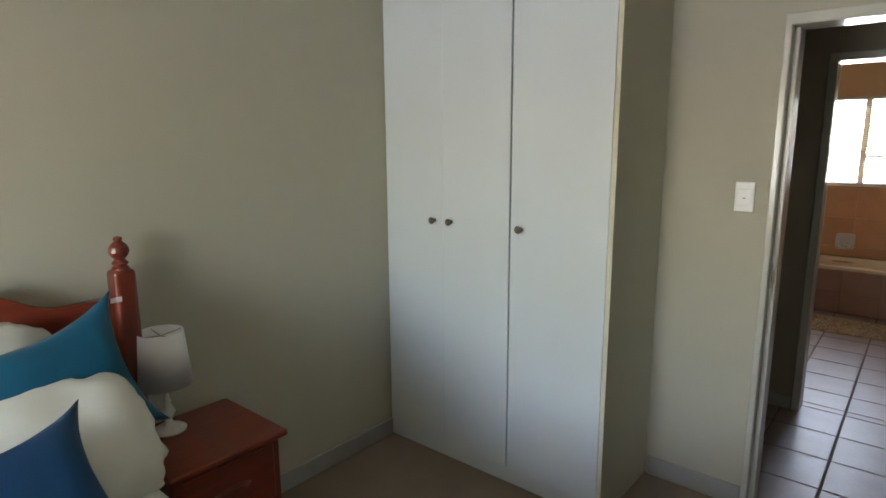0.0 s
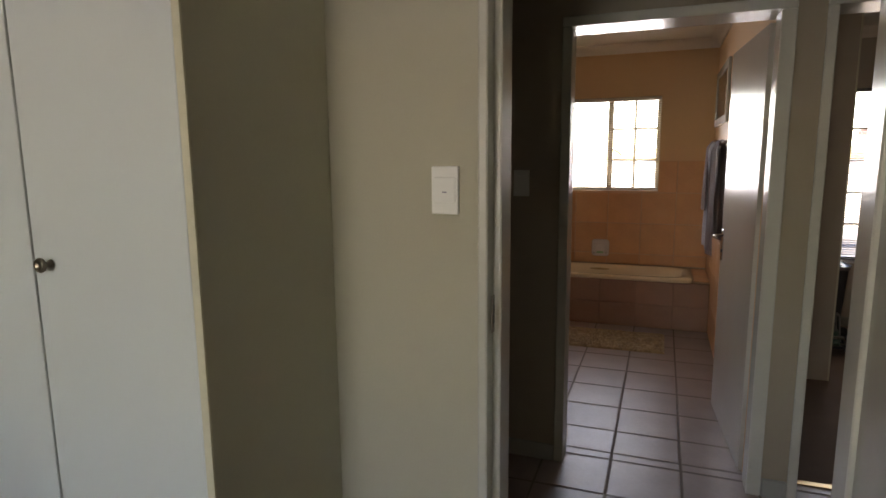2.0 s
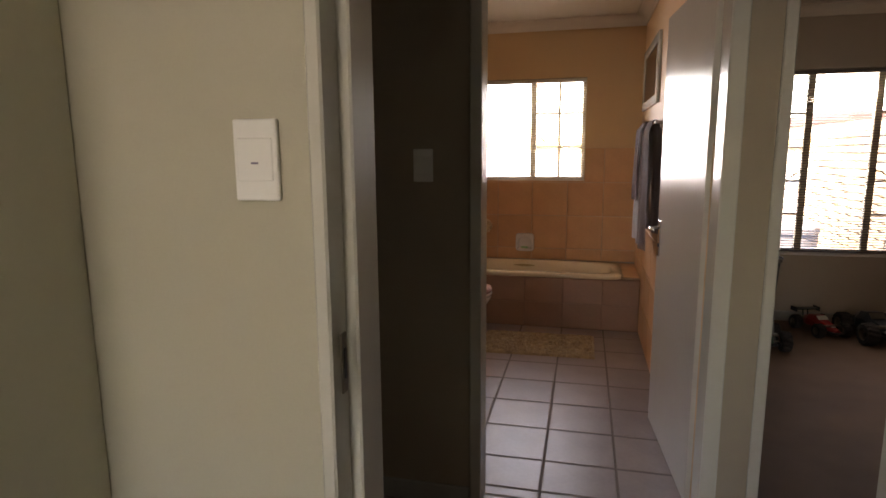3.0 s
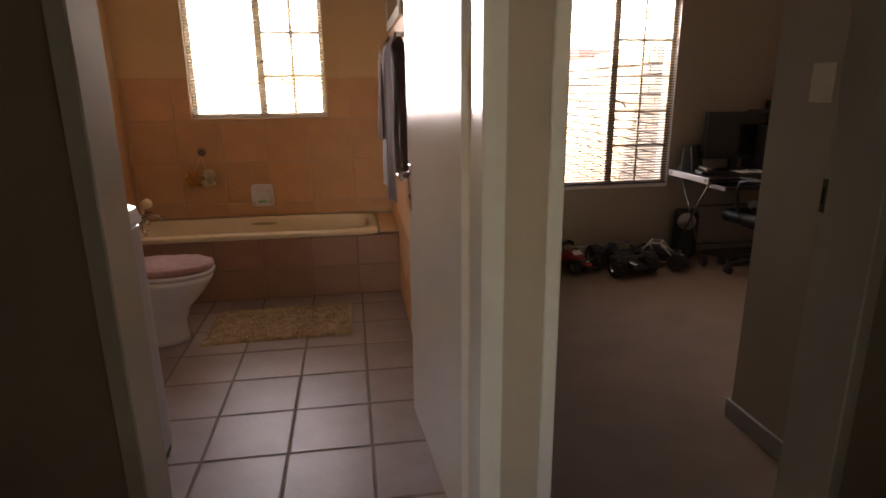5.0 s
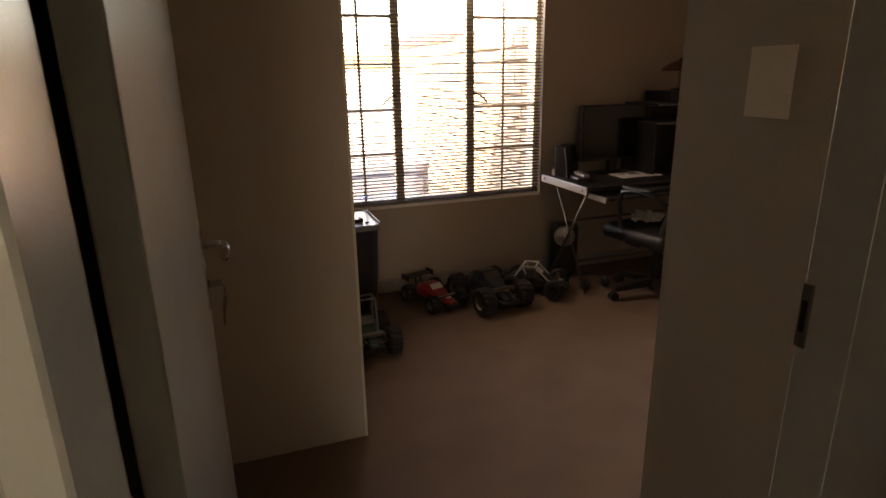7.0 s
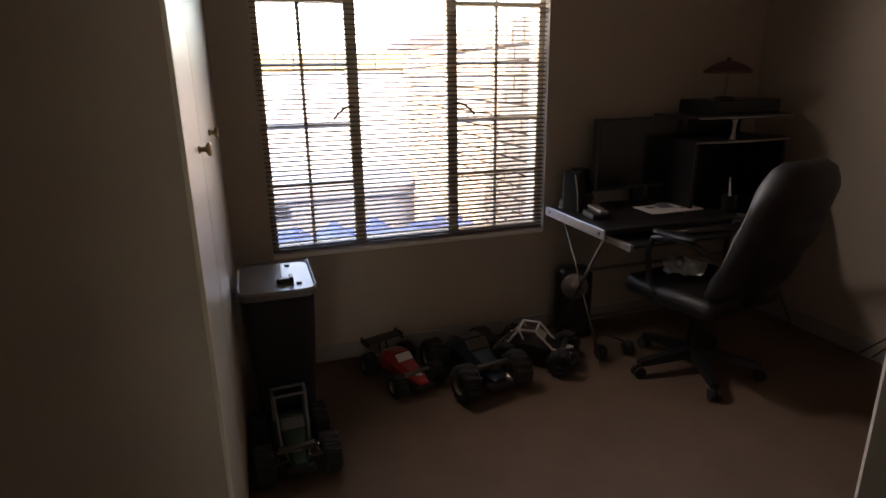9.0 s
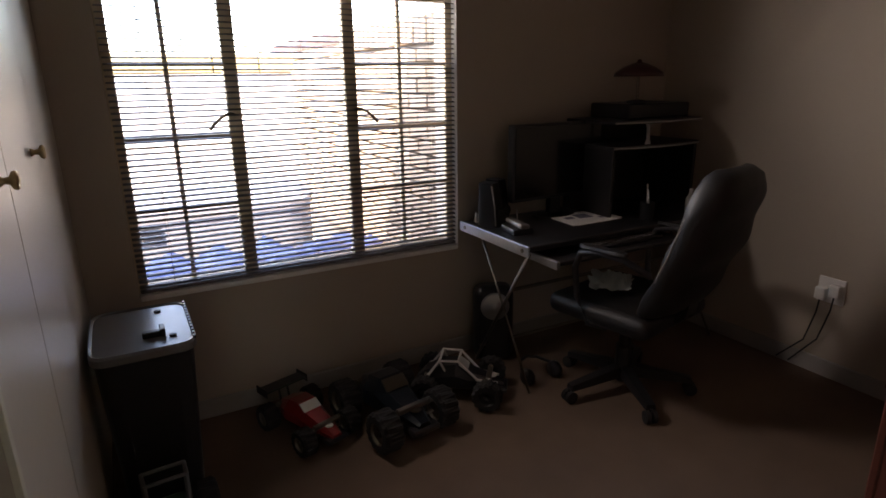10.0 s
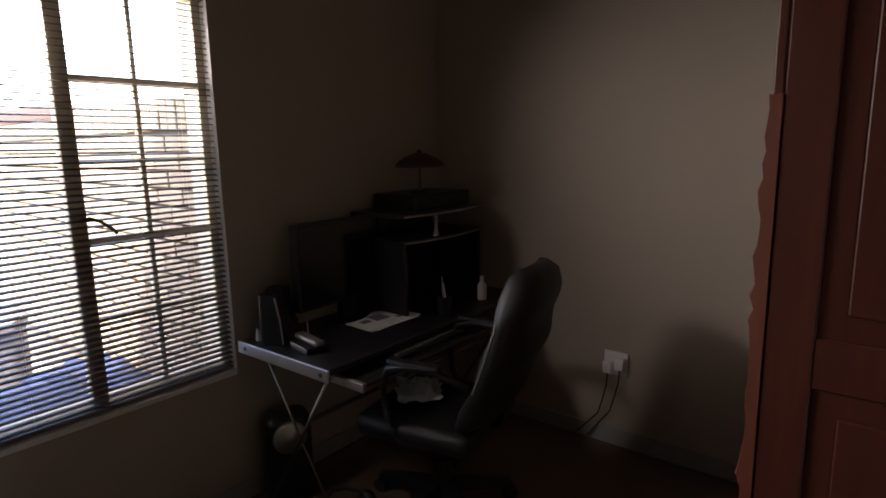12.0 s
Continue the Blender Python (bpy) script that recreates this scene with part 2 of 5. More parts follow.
def moved(bm, m):
    bmesh.ops.transform(bm, matrix=m, verts=bm.verts)
    return bm


def rod(a, b, r, seg=10, r2=None, bm=None, caps=True):
    a, b = Vector(a), Vector(b)
    d = b - a
    k = bmesh.new()
    bmesh.ops.create_cone(k, cap_ends=caps, segments=seg, radius1=r, radius2=r if r2 is None else r2, depth=d.length,
                          matrix=Matrix.Translation((a + b) / 2) @ d.to_track_quat("Z", "Y").to_matrix().to_4x4())
    return merge(bm, k)


def pipe(points, r, seg=8, bm=None):
    """A bent tube through the points, with mitred rings."""
    pts = [Vector(p) for p in points]
    k = bmesh.new()
    rings = []
    ref = Vector((0.31, 0.17, 0.93))
    for i, p in enumerate(pts):
        d = (pts[min(i + 1, len(pts) - 1)] - pts[max(i - 1, 0)]).normalized()
        u = d.cross(ref)
        if u.length < 0.05:
            u = d.cross(Vector((1, 0, 0)))
        u.normalize()
        v = d.cross(u)
        rings.append([k.verts.new(p + r * (math.cos(2 * math.pi * j / seg) * u + math.sin(2 * math.pi * j / seg) * v)) for j in range(seg)])
    for q, w in zip(rings, rings[1:]):
        for j in range(seg):
            k.faces.new((q[j], q[(j + 1) % seg], w[(j + 1) % seg], w[j]))
    k.faces.new(rings[0])
    k.faces.new(rings[-1][::-1])
    return merge(bm, k)


def lathe(profile, seg=20, x=0, y=0, bm=None, wave=0.0):
    """A turned body from (radius, z) pairs about a vertical axis."""
    k = bmesh.new()
    rings = []
    for r, z in profile:
        rings.append([k.verts.new((x + r * math.cos(2 * math.pi * j / seg), y + r * math.sin(2 * math.pi * j / seg), z)) for j in range(seg)])
    for q, w in zip(rings, rings[1:]):
        for j in range(seg):
            k.faces.new((q[j], q[(j + 1) % seg], w[(j + 1) % seg], w[j]))
    if profile[0][0] > 1e-4:
        k.faces.new(rings[0][::-1])
    if profile[-1][0] > 1e-4:
        k.faces.new(rings[-1])
    bmesh.ops.remove_doubles(k, verts=k.verts, dist=1e-5)
    return merge(bm, k)


def loft(outlines, bm=None, caps=True):
    """A skin over closed outlines of equally many 3D points."""
    k = bmesh.new()
    rings = [[k.verts.new(p) for p in o] for o in outlines]
    n = len(rings[0])
    for q, w in zip(rings, rings[1:]):
        for j in range(n):
            k.faces.new((q[j], q[(j + 1) % n], w[(j + 1) % n], w[j]))
    if caps:
        k.faces.new(rings[0][::-1])
        k.faces.new(rings[-1])
    return merge(bm, k)


def oval(cx, cy, z, a, b, n=28, power=2.0):
    out = []
    for j in range(n):
        t = 2 * math.pi * j / n
        c, s = math.cos(t), math.sin(t)
        out.append((cx + a * math.copysign(abs(c) ** (2 / power), c), cy + b * math.copysign(abs(s) ** (2 / power), s), z))
    return out


def pillow(w, h, d, seed=0, n=30, wrinkle=0.010, round_off=0.0, ruffle=0.0, pinched=0.07):
    """A stuffed pillow in the xz plane, pinched to its corners."""
    k = bmesh.new()
    grid = {}
    for side in (1, -1):
        for i in range(n + 1):
            for j in range(n + 1):
                u, v = 2 * i / n - 1, 2 * j / n - 1
                edge = (1 - abs(u) ** 3.0) * (1 - abs(v) ** 3.0)
                puff = max(0.0, edge) ** 0.55
                pinch = 1 - pinched * (1 - abs(u) ** 2) * (abs(v) ** 4)
                pinch2 = 1 - pinched * (1 - abs(v) ** 2) * (abs(u) ** 4)
                w1 = noise.noise(Vector((u * 2.2 + seed * 5.1, v * 2.2, side * 1.7)))
                rc = 1 - round_off * (u * v) ** 2 + ruffle * max(abs(u), abs(v)) ** 8 * noise.noise(Vector((u * 4.5, v * 4.5, seed * 3.3)))
                key = (i, j, side if 0 < i < n and 0 < j < n else 0)
                if key not in grid:
                    grid[key] = k.verts.new((u * w / 2 * pinch2 * rc, side * (puff * d / 2 + wrinkle * w1 * puff * 2) + wrinkle * w1, v * h / 2 * pinch * rc))
    for side in (1, -1):
        for i in range(n):
            for j in range(n):
                q = [grid[(a, b, side if 0 < a < n and 0 < b < n else 0)] for a, b in ((i, j), (i + 1, j), (i + 1, j + 1), (i, j + 1))]
                k.faces.new(q if side > 0 else q[::-1])
    return k


def rect_minus(r, holes):
    """Cuts the holes out of a rectangle (u0, u1, v0, v1): a list of rectangles."""
    out = [r]
    for h in holes:
        nxt = []
        for a0, a1, b0, b1 in out:
            if h[0] >= a1 or h[1] <= a0 or h[2] >= b1 or h[3] <= b0:
                nxt.append((a0, a1, b0, b1))
                continue
            if h[0] > a0:
                nxt.append((a0, h[0], b0, b1))
            if h[1] < a1:
                nxt.append((h[1], a1, b0, b1))
            m0, m1 = max(a0, h[0]), min(a1, h[1])
            if h[2] > b0:
                nxt.append((m0, m1, b0, h[2]))
            if h[3] < b1:
                nxt.append((m0, m1, h[3], b1))
        out = nxt
    return out


# ---- structure ----
CEIL = 2.56
WX, EX = -2.02, 2.30                     # bedroom west and east walls
BZ = 0.05                                 # the carpeted bedroom floor lies a step above the tiles
SY = -2.75                                # bedroom south wall
DY0, DY1 = 2.095, 2.235                   # wall between bedroom and hall
HX0, HX1 = -1.25, 2.30                   # hall
BY0, BY1 = 3.448, 3.635                    # wall between hall and bathroom, study
BX0, BX1 = -1.38, 0.522                    # bathroom
NY = 6.668                                # north wall, inside
SX0, SX1 = 0.64, 4.20                     # study
NIBX, NIBY = 1.762, 4.157
BDO = (-0.342, 0.561, 2.14)                # bedroom door: outside of its frame
BTO = (-0.360, 0.565, 2.135)               # bathroom door
STO = (0.668, 1.615, 2.135)                # study door
BWIN = (-0.905, 0.053, 1.184, 2.075)
SWIN = (1.380, 2.818, 0.588, 2.075)


def wall_y(name, x0, x1, y0, y1, holes, mat, label, z1=CEIL):
    bm = None
    for a0, a1, b0, b1 in rect_minus((x0, x1, 0.0, z1), holes):
        bm = box(a0, a1, y0, y1, b0, b1, bm=bm)
    return structure(name, bm, mat, label)


def wall_x(name, x0, x1, y0, y1, mat, label, z1=CEIL):
    return structure(name, box(x0, x1, y0, y1, 0, z1), mat, label)


wall_x("wall_bedroom_west", WX - 0.2, WX, SY - 0.2, DY0, "wall", "greenish beige painted plaster wall behind the bed")
wall_x("wall_bedroom_east", EX, EX + 0.2, SY - 0.2, DY0, "wall", "greenish beige painted plaster bedroom wall")
wall_y("wall_bedroom_south", WX, EX, SY - 0.2, SY, [BED_WIN], "wall", "plastered bedroom wall with a wide window")
wall_y("wall_bedroom_door", WX - 0.2, EX + 0.2, DY0, DY1, [(BDO[0], BDO[1], 0, BDO[2])], "wall", "beige plaster wall with the bedroom doorway")
wall_x("wall_hall_west", HX0 - 0.15, HX0, DY1, BY0, "wall_hall_shaded", "plaster wall closing the end of the hall, dim brown light in its colour")
wall_x("wall_hall_east", HX1, HX1 + 0.2, DY1, BY0, "wall_hall_shaded", "plaster wall of the hall, dim brown light in its colour")
wall_y("wall_hall_north", BX0 - 0.2, SX1 + 0.2, BY0, BY1, [(BTO[0], BTO[1], 0, BTO[2]), (STO[0], STO[1], 0, STO[2])], "wall_hall_shaded",
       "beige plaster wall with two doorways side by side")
wall_x("wall_bathroom_west", BX0 - 0.2, BX0, BY1, NY, "wall_bath", "warm peach painted bathroom wall above the tiles")
wall_x("wall_bathroom_east", BX1, SX0, BY1, NY, "wall_bath", "warm peach painted wall between bathroom and study")
wall_y("wall_north", BX0 - 0.2, SX1 + 0.2, NY, NY + 0.22, [BWIN, SWIN], "wall_study", "plastered outer wall with the two blinded windows")
wall_x("wall_study_east", SX1, SX1 + 0.2, BY1, NY, "wall_study", "beige plaster wall of the study")
structure("wall_study_nib", box(NIBX, SX1, BY1, NIBY, 0, CEIL, 0.006), "wall_study", "beige plaster corner beside the study doorway")
# the study side of the party wall and the bathroom face of the outer wall keep their own paint
structure("wall_study_west", box(SX0, SX0 + 0.012, BY1, NY, 0, CEIL), "wall_study", "beige plaster wall behind the open study door")
bm = None
for r in rect_minus((BX0, BX1, 1.470, CEIL), [BWIN]):
    bm = box(r[0], r[1], NY - 0.004, NY, r[2], r[3], bm=bm)
structure("wall_bathroom_north_paint", bm, "wall_bath", "warm peach painted band above the bath tiles")

structure("ceiling_bedroom", box(WX - 0.2, EX + 0.2, SY - 0.2, DY1, CEIL, CEIL + 0.1), "ceiling", "white painted bedroom ceiling")
structure("ceiling_hall", box(HX0 - 0.2, HX1 + 0.2, DY1, BY1, CEIL, CEIL + 0.1), "ceiling", "white painted hall ceiling")
structure("ceiling_bathroom", box(BX0 - 0.2, SX0, BY1, NY + 0.22, CEIL, CEIL + 0.1), "ceiling", "cream painted bathroom ceiling")
structure("ceiling_study", box(SX0, SX1 + 0.2, BY1, NY + 0.22, CEIL, CEIL + 0.1), "ceiling_study", "unseen study ceiling, darkened to dim the upper walls")


def cornice_run(name, a, b, inward, size=0.085):
    """A coved cornice from a to b along a wall; inward points into the room."""
    a, b, n = Vector((*a, 0)), Vector((*b, 0)), Vector((*inward, 0))
    prof = [(0.0, CEIL - size), (0.012, CEIL - size)]
    for i in range(6):
        t = i / 5 * math.pi / 2
        prof.append((size - 0.012 - (size - 0.026) * math.cos(t) + 0.002, CEIL - size + 0.012 + (size - 0.024) * math.sin(t)))
    prof += [(size, CEIL - 0.012), (size, CEIL), (0.0, CEIL)]
    bm = loft([[p + n * d + Vector((0, 0, z)) for d, z in prof] for p in (a, b)])
    return structure(name, bm, "cornice", "coved plaster cornice")


cornice_run("cornice_bathroom_north", (BX0, NY - 0.005), (BX1, NY - 0.005), (0, -1))
cornice_run("cornice_bathroom_east", (BX1, BY1), (BX1, NY - 0.09), (-1, 0))
cornice_run("cornice_bathroom_west", (BX0, BY1), (BX0, NY - 0.09), (1, 0))
cornice_run("cornice_study_north", (SX0 + 0.012, NY), (SX1, NY), (0, -1))
cornice_run("cornice_study_east", (SX1, NIBY), (SX1, NY - 0.085), (-1, 0))
cornice_run("cornice_study_south", (NIBX, NIBY), (SX1, NIBY), (0, 1))
cornice_run("cornice_bedroom_west", (WX, SY), (WX, 1.56), (1, 0))
cornice_run("cornice_bedroom_north", (-0.74, DY0), (EX, DY0), (0, -1))

structure("floor_bedroom", box(WX, EX, SY, DY0 + 0.06, -0.1, BZ, 0.004), "carpet", "short-pile brown carpet in the bedroom")
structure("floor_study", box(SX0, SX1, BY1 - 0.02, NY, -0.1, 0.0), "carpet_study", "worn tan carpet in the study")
structure("floor_bed_hall", box(HX0, HX1, DY0 + 0.06, BY1 - 0.02, -0.1, -0.0022), "grout", "dark grout bed of the hall tiles")
structure("floor_bed_bathroom", box(BX0, BX1, BY1 - 0.02, NY, -0.1, -0.0022), "grout", "dark grout bed of the bathroom tiles")
structure("foundation", box(WX - 0.2, SX1 + 0.2, SY - 0.2, NY + 0.22, -0.3, -0.101), "mortar", "concrete slab under the house")
# unseen roof, its deep south eave added to keep sun out of the bedroom
structure("roof_slab", box(WX - 0.4, SX1 + 0.4, SY - 1.0, NY + 0.24, CEIL + 0.101, CEIL + 0.25), "roof_tile", "unseen roof over the rooms, south eave deepened to block the sun")


def skirting(name, x0, x1, y0, y1, h=0.085, z=0.0):
    return structure(name, box(x0, x1, y0, y1, z, z + h, 0.004), "base", "grey painted skirting board")


skirting("baseboard_bedroom_west", WX, WX + 0.014, SY, 1.58, 0.095, BZ)
skirting("baseboard_bedroom_north", -0.763, BDO[0] - 0.002, DY0 - 0.014, DY0, 0.095, BZ)
skirting("baseboard_hall_west", HX0, BTO[0] - 0.002, BY0 - 0.014, BY0)
skirting("baseboard_hall_north", BTO[1] + 0.002, STO[0] - 0.002, BY0 - 0.014, BY0)
skirting("baseboard_hall_north_end", STO[1] + 0.002, HX1, BY0 - 0.014, BY0)
skirting("baseboard_nib", NIBX - 0.014, NIBX, BY1 + 0.001, NIBY + 0.014)
skirting("baseboard_study_south", NIBX, SX1, NIBY, NIBY + 0.014)
skirting("baseboard_study_east", SX1 - 0.014, SX1, NIBY + 0.014, NY - 0.014)
skirting("baseboard_study_north", 1.20, SX1, NY - 0.014, NY)


# ---- door frames and doors ----
def door_frame(name, x0, x1, top, y0, y1, label, rebate, wl=0.045, wr=0.045):
    """A pressed steel frame round an opening: y0 and y1 are the two faces; rebate is the side (+1 far, -1 near) the leaf shuts from."""
    f = thing(name, label, "door frame")
    tagged(f, kind="structure")
    w, lip = 0.045, 0.014
    mid = (y0 + y1) / 2
    ys = (y0 - lip, mid + 0.02, y1 + lip) if rebate > 0 else (y0 - lip, mid - 0.02, y1 + lip)
    for a, b, nm in ((x0, x0 + wl, "jamb"), (x1 - wr, x1, "jamb")):
        s = 1 if a == x0 else -1
        bm = box(a, b, ys[0], ys[1], 0, top - w, 0.004)
        c0, c1 = (a, b - 0.020) if s > 0 else (a + 0.012, b)
        if rebate > 0:
            bm = box(c0, c1, ys[1], ys[2], 0, top - w + 0.012, 0.004, bm=bm)
        else:
            bm = box(a, b, ys[1], ys[2], 0, top - w, 0.004)
            bm = box(c0, c1, ys[0], ys[1], 0, top - w + 0.012, 0.004, bm=bm)
        part(nm, bm, "frame", f)
    bm = box(x0, x1, ys[0], ys[2], top - w + 0.001, top, 0.004)
    part("head", bm, "frame", f)
    return f


def strike(frame_ob, x, y, z, s):
    p = part("strike_plate", box(x - 0.001 * s, x + 0.003 * s, y - 0.009, y + 0.009, z - 0.05, z + 0.05, 0.001), "dark_metal", frame_ob, "dull metal strike plate")
    part("latch_hole", box(x + 0.003 * s, x + 0.0045 * s, y - 0.004, y + 0.004, z - 0.025, z + 0.025), "plastic_black", p)


f = door_frame("door_frame_bedroom", BDO[0], BDO[1], BDO[2], DY0, DY1, "cream enamelled steel frame of the bedroom doorway", -1)
strike(f, BDO[0] + 0.033, DY0 + 0.012, 1.11, 1)
f = door_frame("door_frame_bathroom", BTO[0], BTO[1], BTO[2], BY0, BY1, "cream enamelled steel frame of the bathroom doorway", 1, wr=0.058)
f = door_frame("door_frame_study", STO[0], STO[1], STO[2], BY0, BY1, "cream enamelled steel frame of the study doorway", 1, wl=0.038)
strike(f, STO[1] - 0.033, BY1 + 0.004, 1.057, -1)
tagged(mesh("threshold_strip", box(STO[0] + 0.04, STO[1] - 0.04, BY1 - 0.04, BY1 + 0.0, -0.002, 0.008, 0.003), "brass"),
       "brass strip between hall tiles and study carpet", "threshold strip", kind="structure")


def door_leaf(name, hx, hy, angle, width, height, label, handle_faces=(1, -1), keys=False, handle_z=1.02, z=0.008):
    """A flush leaf hinged at (hx, hy). In its own space it runs along +x, 40 mm thick about y = 0."""
    d = thing(name, label, "door", hx, hy, z, angle)
    tagged(d, kind="structure")
    part("leaf", box(-0.010, width, -0.02, 0.02, 0, height, 0.003, 2), "white_door", d)
    for s in handle_faces:
        y = 0.02 * s
        hp = part("handle_plate", box(width - 0.075, width - 0.035, y - 0.001 * s, y + 0.006 * s, handle_z - 0.115, handle_z + 0.065, 0.002), "chrome", d, "chrome handle plate")
        bm = pipe([(width - 0.055, y + 0.005 * s, handle_z + 0.03), (width - 0.055, y + 0.045 * s, handle_z + 0.03),
                   (width - 0.065, y + 0.053 * s, handle_z + 0.03), (width - 0.16, y + 0.050 * s, handle_z + 0.027)], 0.0085, 8)
        part("lever", bm, "chrome", hp, smooth=True)
        bm = rod((width - 0.055, y + 0.005 * s, handle_z - 0.06), (width - 0.055, y + 0.009 * s, handle_z - 0.06), 0.009, 10)
        part("keyhole", bm, "plastic_black", hp)
        if keys and s == keys:
            bm = box(width - 0.058, width - 0.052, y + 0.008 * s, y + 0.035 * s, handle_z - 0.068, handle_z - 0.055)
            bm = pipe([(width - 0.055 + 0.014 * math.cos(i * math.pi / 5), y + 0.037 * s, handle_z - 0.078 + 0.014 * math.sin(i * math.pi / 5)) for i in range(11)], 0.0018, 5, bm=bm)
            bm = pipe([(width - 0.055, y + 0.037 * s, handle_z - 0.092), (width - 0.05, y + 0.030 * s, handle_z - 0.13)], 0.005, 6, bm=bm)
            bm = pipe([(width - 0.05, y + 0.030 * s, handle_z - 0.13), (width - 0.045, y + 0.028 * s, handle_z - 0.165)], 0.003, 6, bm=bm)
            part("key", bm, "dark_metal", d, "key with a second key hanging from its ring")
    for z in (0.22, height - 0.25):
        part("hinge", rod((0.0, -0.024, z - 0.05), (0.0, -0.024, z + 0.05), 0.007, 8), "frame", d)
    return d


door_leaf("door_bedroom", 0.540, DY0 - 0.018, -93.0, 0.80, 2.03, "cream gloss flush door standing open into the bedroom", keys=False, handle_z=1.06, z=BZ + 0.008)
door_leaf("door_bathroom", 0.515, BY1 + 0.012, 94.5, 0.80, 2.07, "cream gloss flush door standing open into the bathroom")
door_leaf("door_study", 0.718, BY1 + 0.012, 90.5, 0.80, 2.07, "cream gloss flush door standing open into the study with keys in its lock", keys=-1)


# ---- windows and blinds ----
def bar(a, b, w, d):
    """A steel section from a to b along x or z: w across, d deep."""
    (x0, y0, z0), (x1, _, z1) = a, b
    if abs(x1 - x0) > abs(z1 - z0):
        return box(x0, x1, y0 - d / 2, y0 + d / 2, z0 - w / 2, z0 + w / 2, 0.002)
    return box(x0 - w / 2, x0 + w / 2, y0 - d / 2, y0 + d / 2, z0, z1, 0.002)


def steel_window(name, win, y, mullions, casements, label, thick=0.008):
    """casements: (x0, x1, upright bar, heights of the cross bars)."""
    x0, x1, z0, z1 = win
    w = thing(name, label, "window")
    tagged(w, kind="structure")
    e = 0.018
    bm = box(x0, x1, y - 0.018, y + 0.018, z0, z0 + 2 * e, 0.002)
    bm = box(x0, x1, y - 0.018, y + 0.018, z1 - 2 * e, z1, 0.002, bm=bm)
    bm = box(x0, x0 + 2 * e, y - 0.017, y + 0.017, z0, z1, 0.002, bm=bm)
    bm = box(x1 - 2 * e, x1, y - 0.017, y + 0.017, z0, z1, 0.002, bm=bm)
    part("window_frame", bm, "steel_frame", w)
    for m in mullions:
        part("mullion", box(m - 0.026, m + 0.026, y - 0.021, y + 0.021, z0 + 0.002, z1 - 0.002, 0.003), "steel_frame", w)
    edges = [x0] + list(mullions) + [x1]
    bars = {i: None for i in range(len(edges) - 1)}
    for i, up, levels in casements:
        bars[i] = (up, levels)
    for i, (a, b) in enumerate(zip(edges, edges[1:])):
        ups = [a + 0.01]
        lev = [z0 + 0.01]
        if bars[i]:
            up, levels = bars[i]
            part("glazing_bar", box(up - thick, up + thick, y - 0.012, y + 0.012, z0 + 0.03, z1 - 0.03, 0.002), "steel_frame", w)
            for z in levels:
                part("glazing_bar", box(a + 0.02, b - 0.02, y - 0.0125, y + 0.0125, z - thick, z + thick, 0.002), "steel_frame", w)
            ups.append(up)
            lev += levels
        ups.append(b - 0.01)
        lev.append(z1 - 0.01)
        for u0, u1 in zip(ups, ups[1:]):
            for v0, v1 in zip(lev, lev[1:]):
                pane = part("pane", box(u0, u1, y - 0.002, y + 0.002, v0, v1), "glass", w)
                pane.visible_shadow = False
    return w


def stay_handle(parent, x, y, z, s):
    bm = pipe([(x, y - 0.02, z), (x + 0.02 * s, y - 0.045, z + 0.006), (x + 0.05 * s, y - 0.05, z - 0.006), (x + 0.085 * s, y - 0.05, z - 0.035), (x + 0.10 * s, y - 0.05, z - 0.055)], 0.006, 7)
    part("casement_handle", bm, "dark_metal", parent, "dark cast casement handle", smooth=True)


WY = NY + 0.062
T = 0.274
win = steel_window("window_study", SWIN, WY, (1.820, 2.312), [(0, 1.590, [0.912 + T * i for i in range(4)]), (2, 2.550, [0.912 + T * i for i in range(4)])],
                   "cottage-pane steel window of the study with a wide fixed middle")
stay_handle(win, 1.815, WY, 1.268, -1)
stay_handle(win, 2.317, WY, 1.268, 1)
win = steel_window("window_bathroom", BWIN, WY, (-0.407,), [(1, -0.178, [1.184 + 0.295, 1.184 + 0.595])], "steel bathroom window with small panes and one plain light", thick=0.012)
stay_handle(win, -0.40, WY, 1.58, 1)
steel_window("window_bedroom", BED_WIN, SY - 0.11, (-1.08, -0.67), [], "wide bedroom window")


def reveal(name, win, mat):
    x0, x1, z0, z1 = win
    bm = box(x0 - 0.0, x1 + 0.0, NY - 0.006, NY + 0.06, z0 - 0.018, z0 + 0.004, 0.003)
    structure(name, bm, mat, "painted sill under the window")


reveal("window_sill_study", (SWIN[0] + 0.002, SWIN[1] - 0.002, SWIN[2], 0), "reveal")
reveal("window_sill_bathroom", (BWIN[0] + 0.002, BWIN[1] - 0.002, BWIN[2], 0), "cornice")


